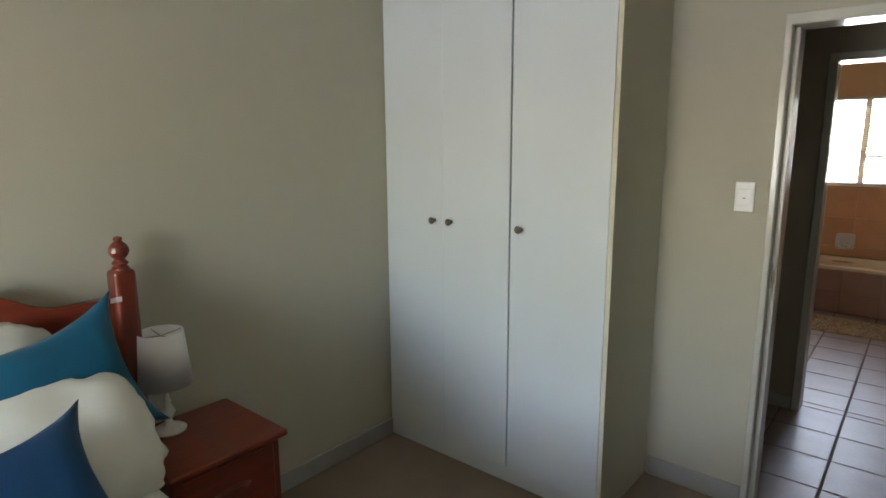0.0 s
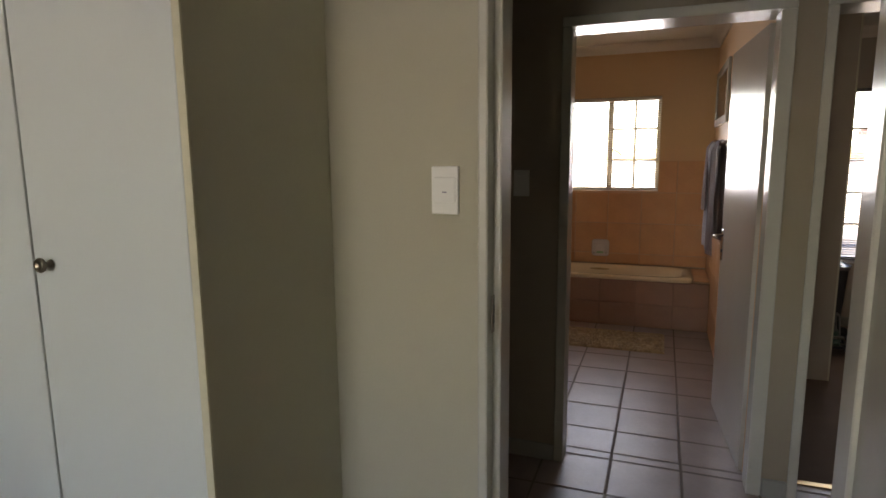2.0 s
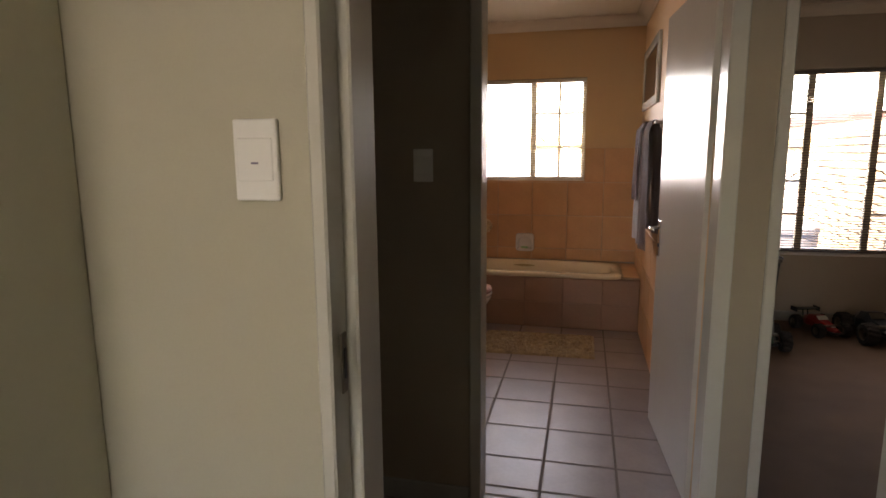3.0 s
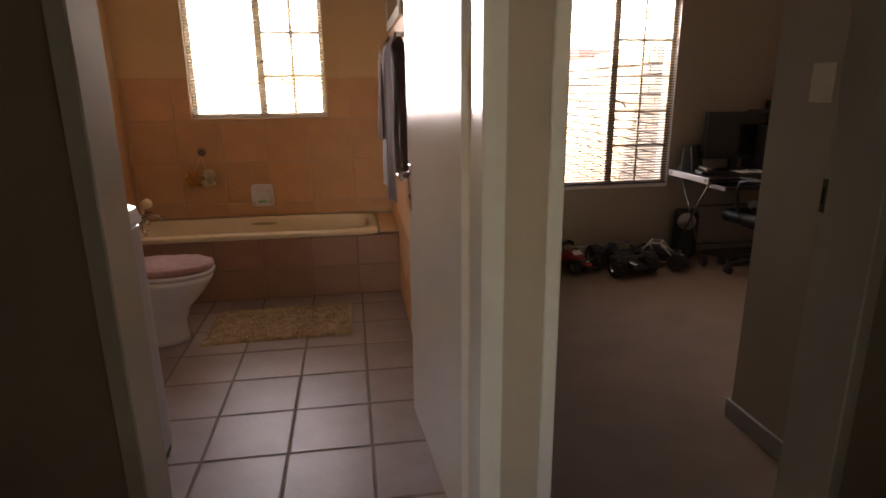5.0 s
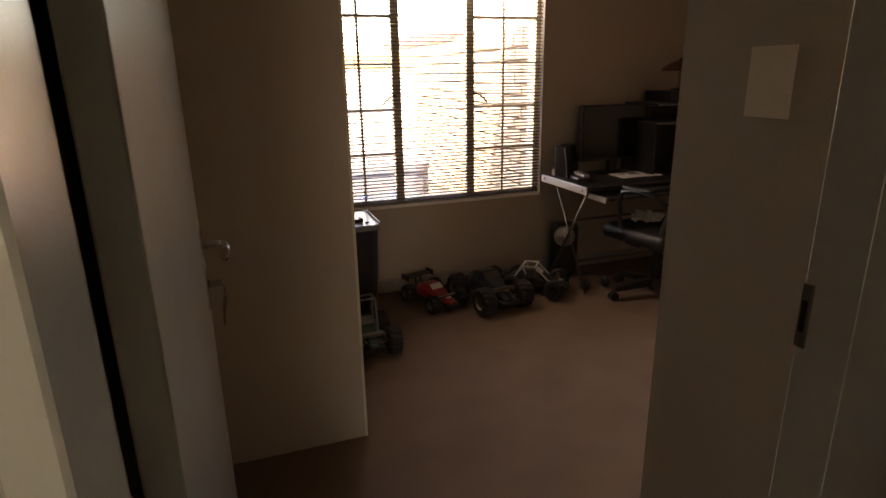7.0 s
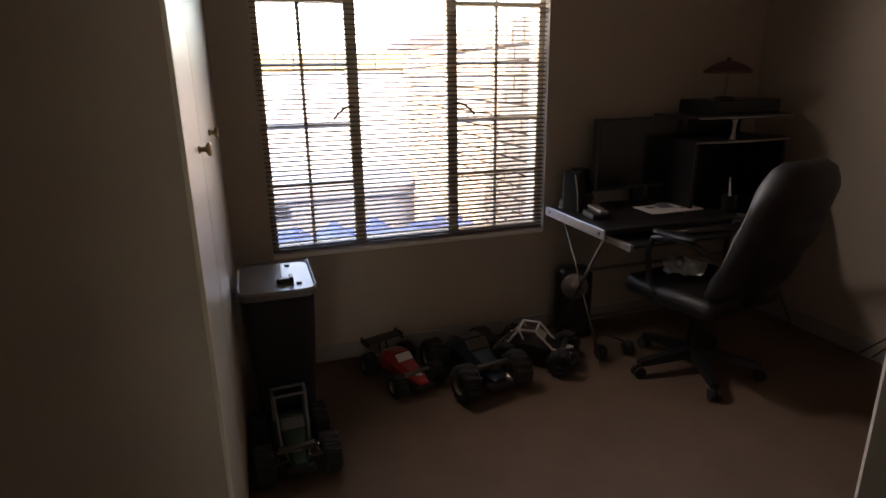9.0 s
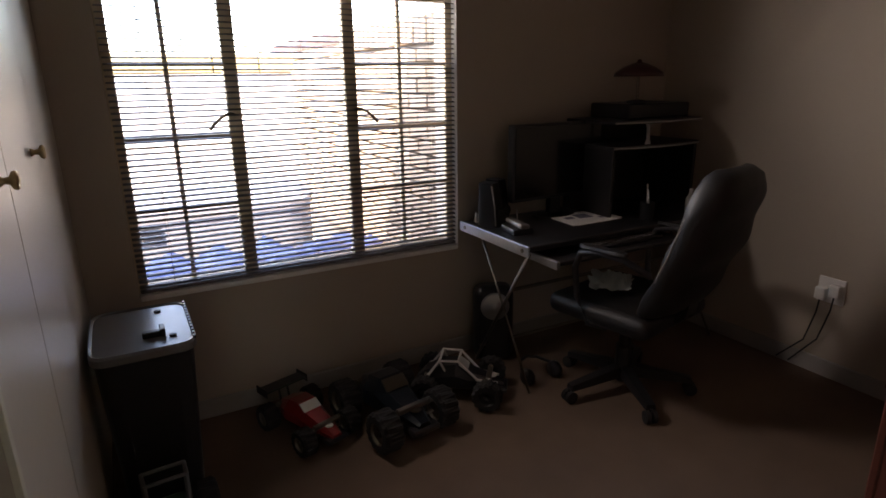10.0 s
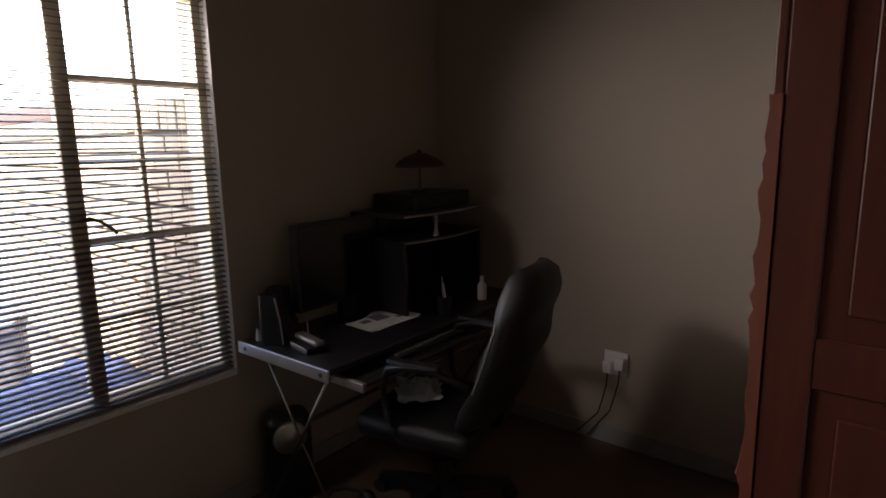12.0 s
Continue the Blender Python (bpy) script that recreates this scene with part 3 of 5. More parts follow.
def blind(name, win, y, pitch, label, mat, tilt=12, width=0.025):
    x0, x1, z0, z1 = win
    b = thing(name, label, "venetian blind", (x0 + x1) / 2, y, z1)
    half = (x1 - x0) / 2 - 0.006
    part("headrail", box(-half, half, -0.016, 0.016, -0.036, -0.006, 0.003), mat, b)
    part("bottom_rail", box(-half, half, -0.012, 0.012, z0 - z1 + 0.008, z0 - z1 + 0.022, 0.003), mat, b)
    prof = [(-width / 2, 0.0), (-width / 5, 0.0022), (width / 5, 0.0022), (width / 2, 0.0)]
    k = bmesh.new()
    rows = []
    for x in (-half, half):
        rows.append([k.verts.new((x, a, c)) for a, c in prof] + [k.verts.new((x, a, c - 0.0014)) for a, c in reversed(prof)])
    n = len(rows[0])
    for j in range(n):
        k.faces.new((rows[0][j], rows[0][(j + 1) % n], rows[1][(j + 1) % n], rows[1][j]))
    k.faces.new(rows[0][::-1])
    k.faces.new(rows[1])
    first = part("slat", k, mat, b)
    z, made = z0 - z1 + 0.034, 0
    while z < -0.045:
        s = first if made == 0 else first.copy()
        if made:
            scene.collection.objects.link(s)
        sag = 0.25 * math.sin(made * 1.7)
        s.matrix_local = pose(0, 0, z, tilt + sag, 0, 0)
        made += 1
        z += pitch
    for x in (-half * 0.82, 0.0, half * 0.82) if half > 0.6 else (-half * 0.7, half * 0.7):
        bm = None
        for yy in (-width / 2 - 0.001, width / 2 + 0.001):
            bm = rod((x, yy, z0 - z1 + 0.02), (x, yy, -0.02), 0.0007, 4, bm=bm)
        part("ladder_cord", bm, "cord", b)
    return b


# added lining: the skylight on the right reveal is put into its white
structure("trim_study_window_side", box(SWIN[1] - 0.004, SWIN[1] - 0.0003, NY - 0.0025, NY + 0.125, SWIN[2] + 0.005, SWIN[3] - 0.002), "reveal", "side reveal of the study window, whitened to look sky-lit")
blind("venetian_blind", SWIN, NY + 0.024, 0.0215, "open venetian blind with thin grey slats in the study window", "slat_grey")
blind("venetian_blind", BWIN, NY + 0.024, 0.0215, "open venetian blind with thin cream slats in the bathroom window", "slat")


# ---- outdoors ----
structure("ground", box(-60, 60, -60, 60, -0.42, -0.305), "paving", "bare concrete and ground round the house")
structure("yard_paving", box(-3.0, 3.05, NY + 0.22, 10.1, -0.304, -0.12), "paving", "pale concrete yard behind the house")
yard_side = structure("yard_wall_side", box(2.98, 3.20, NY + 0.24, 10.0, -0.3, 1.575), "mortar", "tan face-brick yard wall running away from the window")
yard_far = structure("yard_wall_far", box(-3.0, 3.20, 10.02, 10.24, -0.3, 1.462), "brick_pale", "whitewashed wall across the yard")
structure("yard_wall_coping_side", box(2.955, 3.225, 8.62, 10.0, 1.576, 1.64, 0.006), "brick", "brick coping along the yard wall")
coping_near = structure("yard_wall_coping_near", box(2.99, 3.19, NY + 0.24, 8.61, 1.576, 1.725), "mortar", "mortar bed of the upright brick coping")
coping_far = structure("yard_wall_coping_far", box(-3.0, 3.18, 10.03, 10.23, 1.463, 1.632), "mortar", "mortar bed of the yellowish block coping")
nb = thing("neighbour_house", "plastered neighbouring house with a brown tiled roof behind the yard wall", "house", 2.0, 16.0, -0.3)
part("wall", box(3.9, 11.0, 0, 5, 0, 2.37), "plaster_out", nb)
roof = loft([[(3.45, -0.5, 2.38), (11.4, -0.5, 2.38), (11.4, 5.5, 2.38), (3.45, 5.5, 2.38)], [(3.45, -0.5, 2.50), (11.4, -0.5, 2.50), (11.4, 5.5, 2.50), (3.45, 5.5, 2.50)], [(3.52, 0.6, 2.62), (11.4, 0.6, 2.62), (11.4, 5.0, 2.62), (3.52, 5.0, 2.62)]])
part("roof", roof, "roof_tile", nb, "brown tiled roof")

cover = thing("storage_box", "long grey weathered board box with a rounded end in the yard", "storage box", 1.95, 8.55, -0.12)
pts = []
for i in range(9):
    t = -math.pi / 2 + math.pi * i / 8
    pts.append((0.42 + 0.22 * math.cos(t) * 1.0, 0.33 * math.sin(t)))
out = [(-0.75, -0.33)] + pts + [(-0.75, 0.33)]
part("body", loft([[(x, y, 0.0) for x, y in out], [(x, y, 0.66) for x, y in out]]), "grey_cover", cover)
part("lid", loft([[(x * 1.02, y * 1.04, 0.662) for x, y in out], [(x * 1.02, y * 1.04, 0.72) for x, y in out], [(x * 0.94, y * 0.8, 0.78) for x, y in out]]), "grey_cover", cover)
part("slot", box(-0.62, -0.40, -0.345, -0.331, 0.55, 0.63), "plastic_black", cover)

k = bmesh.new()
nx, ny = 44, 26
vv = [[k.verts.new((0.9 + 1.98 * i / nx, 7.05 + 1.10 * j / ny, 0.20 + 0.11 * noise.noise(Vector((i * 0.23, j * 0.23, 3.1))) + 0.035 * noise.noise(Vector((i * 0.9, j * 0.9, 7.7))) + 0.12)) for j in range(ny + 1)] for i in range(nx + 1)]
for i in range(nx):
    for j in range(ny):
        k.faces.new((vv[i][j], vv[i + 1][j], vv[i + 1][j + 1], vv[i][j + 1]))
edge = [e for e in k.edges if e.is_boundary]
ext = bmesh.ops.extrude_edge_only(k, edges=edge)
for v in ext["geom"]:
    if isinstance(v, bmesh.types.BMVert):
        v.co.z = -0.12
tagged(mesh("pool_cover", k, "tarp", smooth=True), "crumpled blue plastic cover lying over a heap on the yard", "tarpaulin")


# ---- bedroom ----
def round_knob(parent, x, y, z, d, mat="dark_metal"):
    """A turned knob that stands out along d."""
    dv = Vector(d)
    m = Matrix.Translation((x, y, z)) @ dv.to_track_quat("Z", "Y").to_matrix().to_4x4()
    bm = lathe([(0.0, 0.0), (0.010, 0.0), (0.009, 0.004), (0.006, 0.008), (0.007, 0.016), (0.016, 0.021), (0.0175, 0.026), (0.015, 0.030), (0.010, 0.029), (0.008, 0.026), (0.0, 0.026)], 16)
    part("knob", moved(bm, m), mat, parent, "round dished metal knob", smooth=True)


WF = 1.578
cup = thing("built_in_wardrobe", "white three-door built-in wardrobe reaching the bedroom ceiling", "wardrobe", WX, WF, 0)
L = -0.773 - WX
part("carcass", box(0.002, L - 0.018, 0.022, DY0 - WF - 0.002, 0.0, CEIL - 0.003), "cupboard", cup)
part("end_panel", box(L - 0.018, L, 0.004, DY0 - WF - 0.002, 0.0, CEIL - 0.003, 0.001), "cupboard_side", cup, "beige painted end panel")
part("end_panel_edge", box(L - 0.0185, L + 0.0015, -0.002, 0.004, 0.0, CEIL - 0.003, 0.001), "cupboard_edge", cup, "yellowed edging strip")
part("plinth", box(0.002, L - 0.02, 0.010, 0.022, 0.0, BZ + 0.075), "cupboard", cup)
split = -1.252 - WX
for a, b, kx in ((0.004, split / 2 - 0.0002, -1.689 - WX), (split / 2 + 0.0002, split - 0.004, -1.585 - WX), (split + 0.004, L - 0.021, -1.195 - WX)):
    d = part("door", box(a, b, 0.0, 0.018, BZ + 0.08, CEIL - 0.02, 0.0015), "cupboard", cup)
    round_knob(d, kx, 0.0, 1.286, (0, -1, 0))
# black strip that paints the shadow in the gap between the doors
part("gap_shadow", box(split - 0.004, split + 0.004, 0.014, 0.0215, BZ + 0.08, CEIL - 0.02), "plastic_black", cup)

sw = thing("light_switch", "white plastic rocker light switch beside the bedroom door", "light switch", -0.432, DY0, 1.432)
part("plate", box(-0.037, 0.037, -0.010, 0.0, -0.062, 0.062, 0.003, 2), "plastic_white", sw)
part("rocker", box(-0.030, 0.030, -0.0125, -0.009, -0.032, 0.034, 0.002), "plastic_white", sw)
part("rocker_mark", box(-0.006, 0.006, -0.0132, -0.0124, -0.006, -0.003), "ink", sw)

# bed: headboard on the west wall, foot towards the room
bed = thing("double_bed", "made double bed with a red-brown turned headboard and white bedding", "bed", WX + 0.03, -0.536, BZ)
HW = 0.76
post = [(0.0, 1.186), (0.032, 1.186), (0.027, 1.198), (0.021, 1.204), (0.028, 1.212), (0.021, 1.220), (0.016, 1.226), (0.026, 1.236), (0.033, 1.252), (0.031, 1.268), (0.022, 1.280),
        (0.012, 1.288), (0.015, 1.294), (0.013, 1.302), (0.0, 1.306)]
for s in (-1, 1):
    bm = box(0.0, 0.075, s * HW - 0.037, s * HW + 0.037, 0.0, 1.19, 0.014, 3)
    bm = lathe(post, 18, 0.0375, s * HW, bm=bm)
    part("bedpost", bm, "mahogany", bed, "turned bedpost with a ball finial", smooth=False)
top = []
N = 30
for i in range(N + 1):
    y = -HW + 0.037 + (2 * HW - 0.074) * i / N
    u = min(1.0, max(0.0, (0.56 - abs(y)) / 0.24))
    z = 1.098 + 0.10 * u * u * (3 - 2 * u) + 0.04 * max(0.0, 1 - abs(y) / 0.4) ** 2
    top.append((y, z))
ring = lambda x: [(x, top[0][0], 0.42)] + [(x, y, z) for y, z in top] + [(x, top[-1][0], 0.42)]
part("headboard", loft([ring(0.022), ring(0.050)]), "mahogany_x", bed, "shaped red-brown headboard")
part("rail", box(0.075, 1.78, -0.73, -0.70, 0.22, 0.36, 0.005), "mahogany_x", bed)
part("rail", box(0.075, 1.78, 0.66, 0.69, 0.22, 0.36, 0.005), "mahogany_x", bed)
part("base", box(0.08, 1.80, -0.68, 0.64, 0.18, 0.34, 0.01), "linen", bed)
part("mattress", box(0.08, 1.80, -0.685, 0.65, 0.345, 0.61, 0.05, 4), "linen", bed, "thick white mattress")
k = bmesh.new()
nx, ny = 40, 34
g = []
for i in range(nx + 1):
    row = []
    for j in range(ny + 1):
        u, v = i / nx, 2 * j / ny - 1
        x = 0.09 + 1.735 * u
        drop = max(0.0, abs(v) - 0.86) / 0.14
        foot = max(0.0, u - 0.95) / 0.05
        y = -0.015 + 0.71 * v * (1 - 0.02 * drop)
        z = 0.65 - 0.30 * drop ** 1.6 - 0.30 * foot ** 1.6 + 0.012 * noise.noise(Vector((x * 3, y * 3, 1.3)))
        row.append(k.verts.new((x, y, max(z, 0.26))))
    g.append(row)
for i in range(nx):
    for j in range(ny):
        k.faces.new((g[i][j], g[i + 1][j], g[i + 1][j + 1], g[i][j + 1]))
part("duvet", k, "linen", bed, "white duvet hanging over the sides", smooth=True)


def lay_pillow(name, w, h, d, seed, m, mat, label, cat):
    ob = tagged(mesh(name, pillow(w, h, d, seed, round_off=0.20 if cat == 'pillow' else -0.04, pinched=0.08 if cat == 'pillow' else 0.24, wrinkle=0.030 if cat == 'pillow' else 0.010, ruffle=0.10 if cat == 'pillow' else 0.02), mat, smooth=True), label, cat)
    ob.matrix_world = m
    return ob


# pillows lean on the headboard: faces turned to +x
lay_pillow("cushion", 0.46, 0.46, 0.15, 1, pose(-1.755, -0.045, 0.93, 0, 0, 0) @ pose(0, 0, 0, 0, -13, 0) @ pose(0, 0, 0, 0, 0, 90) @ pose(0, 0, 0, 0, -13, 0), "turquoise", "turquoise satin cushion propped against the headboard", "cushion")
lay_pillow("pillow", 0.68, 0.44, 0.20, 2, pose(-1.56, -0.19, 0.828, 0, 0, 0) @ pose(0, 0, 0, 0, -38, 0) @ pose(0, 0, 0, 0, 0, 90) @ pose(0, 0, 0, 0, -3, 0), "linen", "plump white pillow standing at the head of the bed", "pillow")
lay_pillow("pillow", 0.70, 0.46, 0.13, 3, pose(-1.865, -0.34, 0.945, 0, 0, 0) @ pose(0, 0, 0, 0, -12, 0) @ pose(0, 0, 0, 0, 0, 90), "linen", "white pillow upright against the headboard behind the cushion", "pillow")
lay_pillow("cushion", 0.42, 0.42, 0.15, 5, pose(-1.325, -0.28, 0.83, 0, 0, 0) @ pose(0, 0, 0, 0, -40, 0) @ pose(0, 0, 0, 0, 0, 90) @ pose(0, 0, 0, 0, -7, 0), "royal", "deep blue satin cushion leaning on the white pillow", "cushion")
tagged(mesh("cushion_tag", box(-1.812, -1.808, 0.130, 0.164, 1.164, 1.180), "paper"), "small white care label at the cushion corner", "label")

ns = thing("bedside_table", "red-brown wooden bedside table with two drawers", "bedside table", WX + 0.016, 0.155, BZ)
part("top", box(0.0, 0.430, 0.0, 0.445, 0.545, 0.570, 0.008, 3), "mahogany_x", ns)
part("side", box(0.02, 0.39, 0.018, 0.036, 0.06, 0.545, 0.002), "mahogany", ns)
part("side", box(0.02, 0.39, 0.404, 0.422, 0.06, 0.545, 0.002), "mahogany", ns)
part("back", box(0.01, 0.022, 0.02, 0.42, 0.06, 0.545), "mahogany", ns)
part("bottom", box(0.02, 0.39, 0.036, 0.404, 0.06, 0.08), "mahogany", ns)
for x in (0.03, 0.36):
    for y in (0.02, 0.382):
        part("leg", box(x, x + 0.04, y, y + 0.04, 0.0, 0.545, 0.004), "mahogany", ns)
for z0, z1 in ((0.31, 0.53), (0.09, 0.30)):
    d = part("drawer", box(0.36, 0.406, 0.045, 0.395, z0, z1, 0.004), "mahogany_x", ns)
    bm = loft([oval(0, 0, 0.0, 0.075, 0.020, 20), oval(0, 0, 0.006, 0.070, 0.016, 20), oval(0, 0, 0.016, 0.045, 0.012, 20)])
    part("pull", moved(bm, Matrix.Translation((0.406, 0.22, (z0 + z1) / 2)) @ pose(0, 0, 0, 90, 0, 90)), "mahogany", d, "carved wooden drawer pull")

lamp = thing("table_lamp", "small white table lamp with a tapered fabric shade", "table lamp", -1.905, 0.315, BZ + 0.5705)
part("base", lathe([(0.0, 0.0), (0.058, 0.0), (0.060, 0.006), (0.052, 0.012), (0.030, 0.020), (0.016, 0.030), (0.012, 0.045), (0.020, 0.062), (0.026, 0.075), (0.020, 0.092), (0.011, 0.105), (0.016, 0.115), (0.010, 0.125), (0.008, 0.20), (0.0, 0.20)], 22), "lamp_paint", lamp, "turned distressed-white base", smooth=True)
part("shade", lathe([(0.095, 0.184), (0.077, 0.383), (0.0755, 0.383), (0.0935, 0.184), (0.095, 0.184)], 36), "shade", lamp, "plain white fabric shade", smooth=True)
bm = pipe([(-0.076, 0, 0.375), (0, 0, 0.365), (0.076, 0, 0.375)], 0.0022, 6)
bm = pipe([(0, -0.076, 0.375), (0, 0, 0.365), (0, 0.076, 0.375)], 0.0022, 6, bm=bm)
part("shade_ring", bm, "chrome", lamp)
part("bulb", lathe([(0.0, 0.17), (0.013, 0.17), (0.014, 0.20), (0.026, 0.235), (0.030, 0.26), (0.024, 0.285), (0.0, 0.295)], 16), "plastic_white", lamp, smooth=True)


# ---- hall ----
sw = thing("light_switch", "white plastic light switch on the dim hall wall", "light switch", -0.542, BY0, 1.393)
part("plate", box(-0.038, 0.038, -0.010, 0.0, -0.062, 0.062, 0.003, 2), "plastic_white", sw)
part("rocker", box(-0.030, 0.030, -0.0125, -0.009, -0.032, 0.034, 0.002), "plastic_white", sw)

# ---- bathroom ----
BF = 6.045                                   # front of the bath
RIM = 0.457
TX1 = 0.385                                  # end of the tub
bath = thing("bathtub", "cream enamelled built-in bath with a rolled rim", "bathtub", (BX0 + TX1) / 2, (BF + NY) / 2, 0)
bw, bl = (NY - BF) / 2 - 0.014, (TX1 - BX0) / 2 - 0.012
rings = []
for a, b, z, pw in ((bl, bw + 0.012, RIM - 0.035, 14), (bl + 0.004, bw + 0.016, RIM - 0.015, 14), (bl + 0.002, bw + 0.012, RIM, 14), (bl - 0.055, bw - 0.045, RIM + 0.002, 6), (bl - 0.070, bw - 0.060, RIM - 0.012, 5),
                    (bl - 0.10, bw - 0.075, RIM - 0.16, 4.5), (bl - 0.17, bw - 0.11, RIM - 0.33, 4), (bl - 0.26, bw - 0.16, RIM - 0.37, 3.5), (0.02, 0.01, RIM - 0.375, 2)):
    rings.append(oval(0, 0, z, a, b, 56, pw))
bmx = loft(rings, caps=False)
part("tub", bmx, "enamel", bath, smooth=True)
part("overflow", moved(loft([oval(0, 0, 0, 0.10, 0.011, 22), oval(0, 0, 0.010, 0.095, 0.009, 22)]), pose(0.04, bw - 0.064, RIM - 0.045, 80, 0, 0)), "brass", bath, "dull metal grip at the tub's side")
part("overflow", moved(loft([oval(0, 0, 0, 0.10, 0.011, 22), oval(0, 0, 0.010, 0.095, 0.009, 22)]), pose(-0.05, -bw + 0.058, RIM - 0.014, -80, 0, 0)), "brass", bath, "dull metal grip at the tub's side")
part("waste", rod((-bl + 0.30, 0.0, RIM - 0.374), (-bl + 0.30, 0.0, RIM - 0.366), 0.03, 16), "chrome", bath)
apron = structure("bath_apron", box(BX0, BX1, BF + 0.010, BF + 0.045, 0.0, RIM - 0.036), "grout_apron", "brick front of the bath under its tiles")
ledge = structure("bath_ledge", box(TX1 - 0.005, BX1, BF + 0.046, NY, 0.0, RIM - 0.016), "grout_light", "tiled ledge at the end of the bath")

mixer = thing("bath_mixer", "chrome bath mixer with a cream hand shower on the bath's end", "bath mixer", -1.25, 6.42, RIM + 0.0015)
bm = rod((0, -0.075, 0), (0, -0.075, 0.07), 0.014, 12)
bm = rod((0, 0.075, 0), (0, 0.075, 0.07), 0.014, 12, bm=bm)
bm = rod((0, -0.12, 0.075), (0, 0.12, 0.075), 0.021, 14, bm=bm)
bm = pipe([(0.0, 0, 0.07), (0.06, 0, 0.085), (0.11, 0, 0.075), (0.13, 0, 0.05)], 0.013, 10, bm=bm)
part("body", bm, "chrome", mixer, smooth=True)
for s in (-1, 1):
    part("tap_handle", lathe([(0.0, 0.10), (0.022, 0.10), (0.026, 0.112), (0.024, 0.128), (0.0, 0.132)], 10, 0, s * 0.10), "chrome", mixer)
bm = pipe([(0.0, 0.0, 0.09), (0.0, 0.0, 0.125), (0.015, -0.03, 0.15), (0.045, -0.08, 0.185)], 0.012, 10)
bm = rod((0.035, -0.065, 0.165), (0.075, -0.10, 0.185), 0.030, 14, r2=0.034, bm=bm)
part("hand_shower", bm, "puff_white", mixer, "cream hand shower resting on its cradle", smooth=True)
plug = thing("bath_tap_knob", "small chrome knob on the bath rim", "knob", -1.15, 6.115, RIM + 0.001)
part("stem", lathe([(0.0, 0.0), (0.018, 0.0), (0.012, 0.010), (0.012, 0.020), (0.022, 0.028), (0.022, 0.042), (0.0, 0.046)], 14), "chrome", plug, smooth=True)

dish = thing("soap_dish", "white ceramic wall soap dish holding a green soap", "soap dish", -0.464, NY - 0.0125, 0.615)
bm = loft([oval(0, 0, 0, 0.085, 0.085, 32, 6), oval(0, 0, 0.014, 0.080, 0.080, 32, 6), oval(0, -0.004, 0.012, 0.058, 0.052, 32, 4), oval(0, -0.004, 0.004, 0.050, 0.045, 32, 4)])
part("plate", moved(bm, pose(0, 0, 0, 90, 0, 0)), "china", dish, smooth=False)
bm = loft([oval(0, -0.03, -0.062, 0.060, 0.045, 26, 3), oval(0, -0.03, -0.048, 0.066, 0.050, 26, 3), oval(0, -0.03, -0.045, 0.058, 0.042, 26, 3), oval(0, -0.03, -0.055, 0.05, 0.036, 26, 3)])
part("tray", bm, "china", dish)
soap = tagged(mesh("soap", moved(loft([oval(0, 0, 0, 0.028, 0.018, 18, 3), oval(0, 0, 0.008, 0.034, 0.023, 18, 3), oval(0, 0, 0.020, 0.030, 0.019, 18, 3)]), Matrix.Translation((-0.464, NY - 0.045, 0.5605))), "soap", smooth=True), "small green bar of soap in the dish", "soap")


def puff(x, y, z, r, mat, label, seed):
    """A gathered bath puff of many crumpled ruffles."""
    rnd = random.Random(seed)
    k = bmesh.new()
    for i in range(46):
        d = Vector((rnd.gauss(0, 1), rnd.gauss(0, 1), rnd.gauss(0, 1))).normalized()
        u = d.orthogonal().normalized()
        v = d.cross(u)
        a = rnd.uniform(0.35, 0.55) * r
        c = k.verts.new(d * r * 0.25)
        ring = []
        for j in range(8):
            t = 2 * math.pi * j / 8
            ring.append(k.verts.new(d * r * (0.85 + 0.18 * math.sin(3 * t + i)) + (u * math.cos(t) + v * math.sin(t)) * a))
        for j in range(8):
            k.faces.new((c, ring[j], ring[(j + 1) % 8]))
    moved(k, Matrix.Translation((x, y, z)))
    return tagged(mesh("bath_puff", k, mat, smooth=True), label, "bath puff")


puff(-0.925, NY - 0.070, 0.762, 0.062, "puff_orange", "orange net bath puff hanging on the tiles", 3)
puff(-0.825, NY - 0.070, 0.765, 0.062, "puff_white", "cream net bath puff hanging on the tiles", 4)
hook = thing("wall_hook", "brown plastic suction hook on the tiles with puff strings", "hook", -0.865, NY - 0.013, 0.945)
part("cup", moved(lathe([(0.0, 0.0), (0.030, 0.0), (0.024, 0.008), (0.008, 0.014), (0.0, 0.014)], 16), pose(0, 0, 0, 90, 0, 0)), "towel_a", hook, smooth=True)
part("prong", pipe([(0, -0.012, 0), (0, -0.026, -0.01), (0, -0.032, -0.022), (0, -0.040, -0.012)], 0.004, 7), "towel_a", hook)
bm = pipe([(0, -0.034, -0.02), (-0.03, -0.045, -0.08), (-0.06, -0.06, -0.14)], 0.0022, 5)
bm = pipe([(0, -0.034, -0.02), (0.02, -0.045, -0.08), (0.04, -0.06, -0.14)], 0.0022, 5, bm=bm)
part("string", bm, "puff_white", hook)

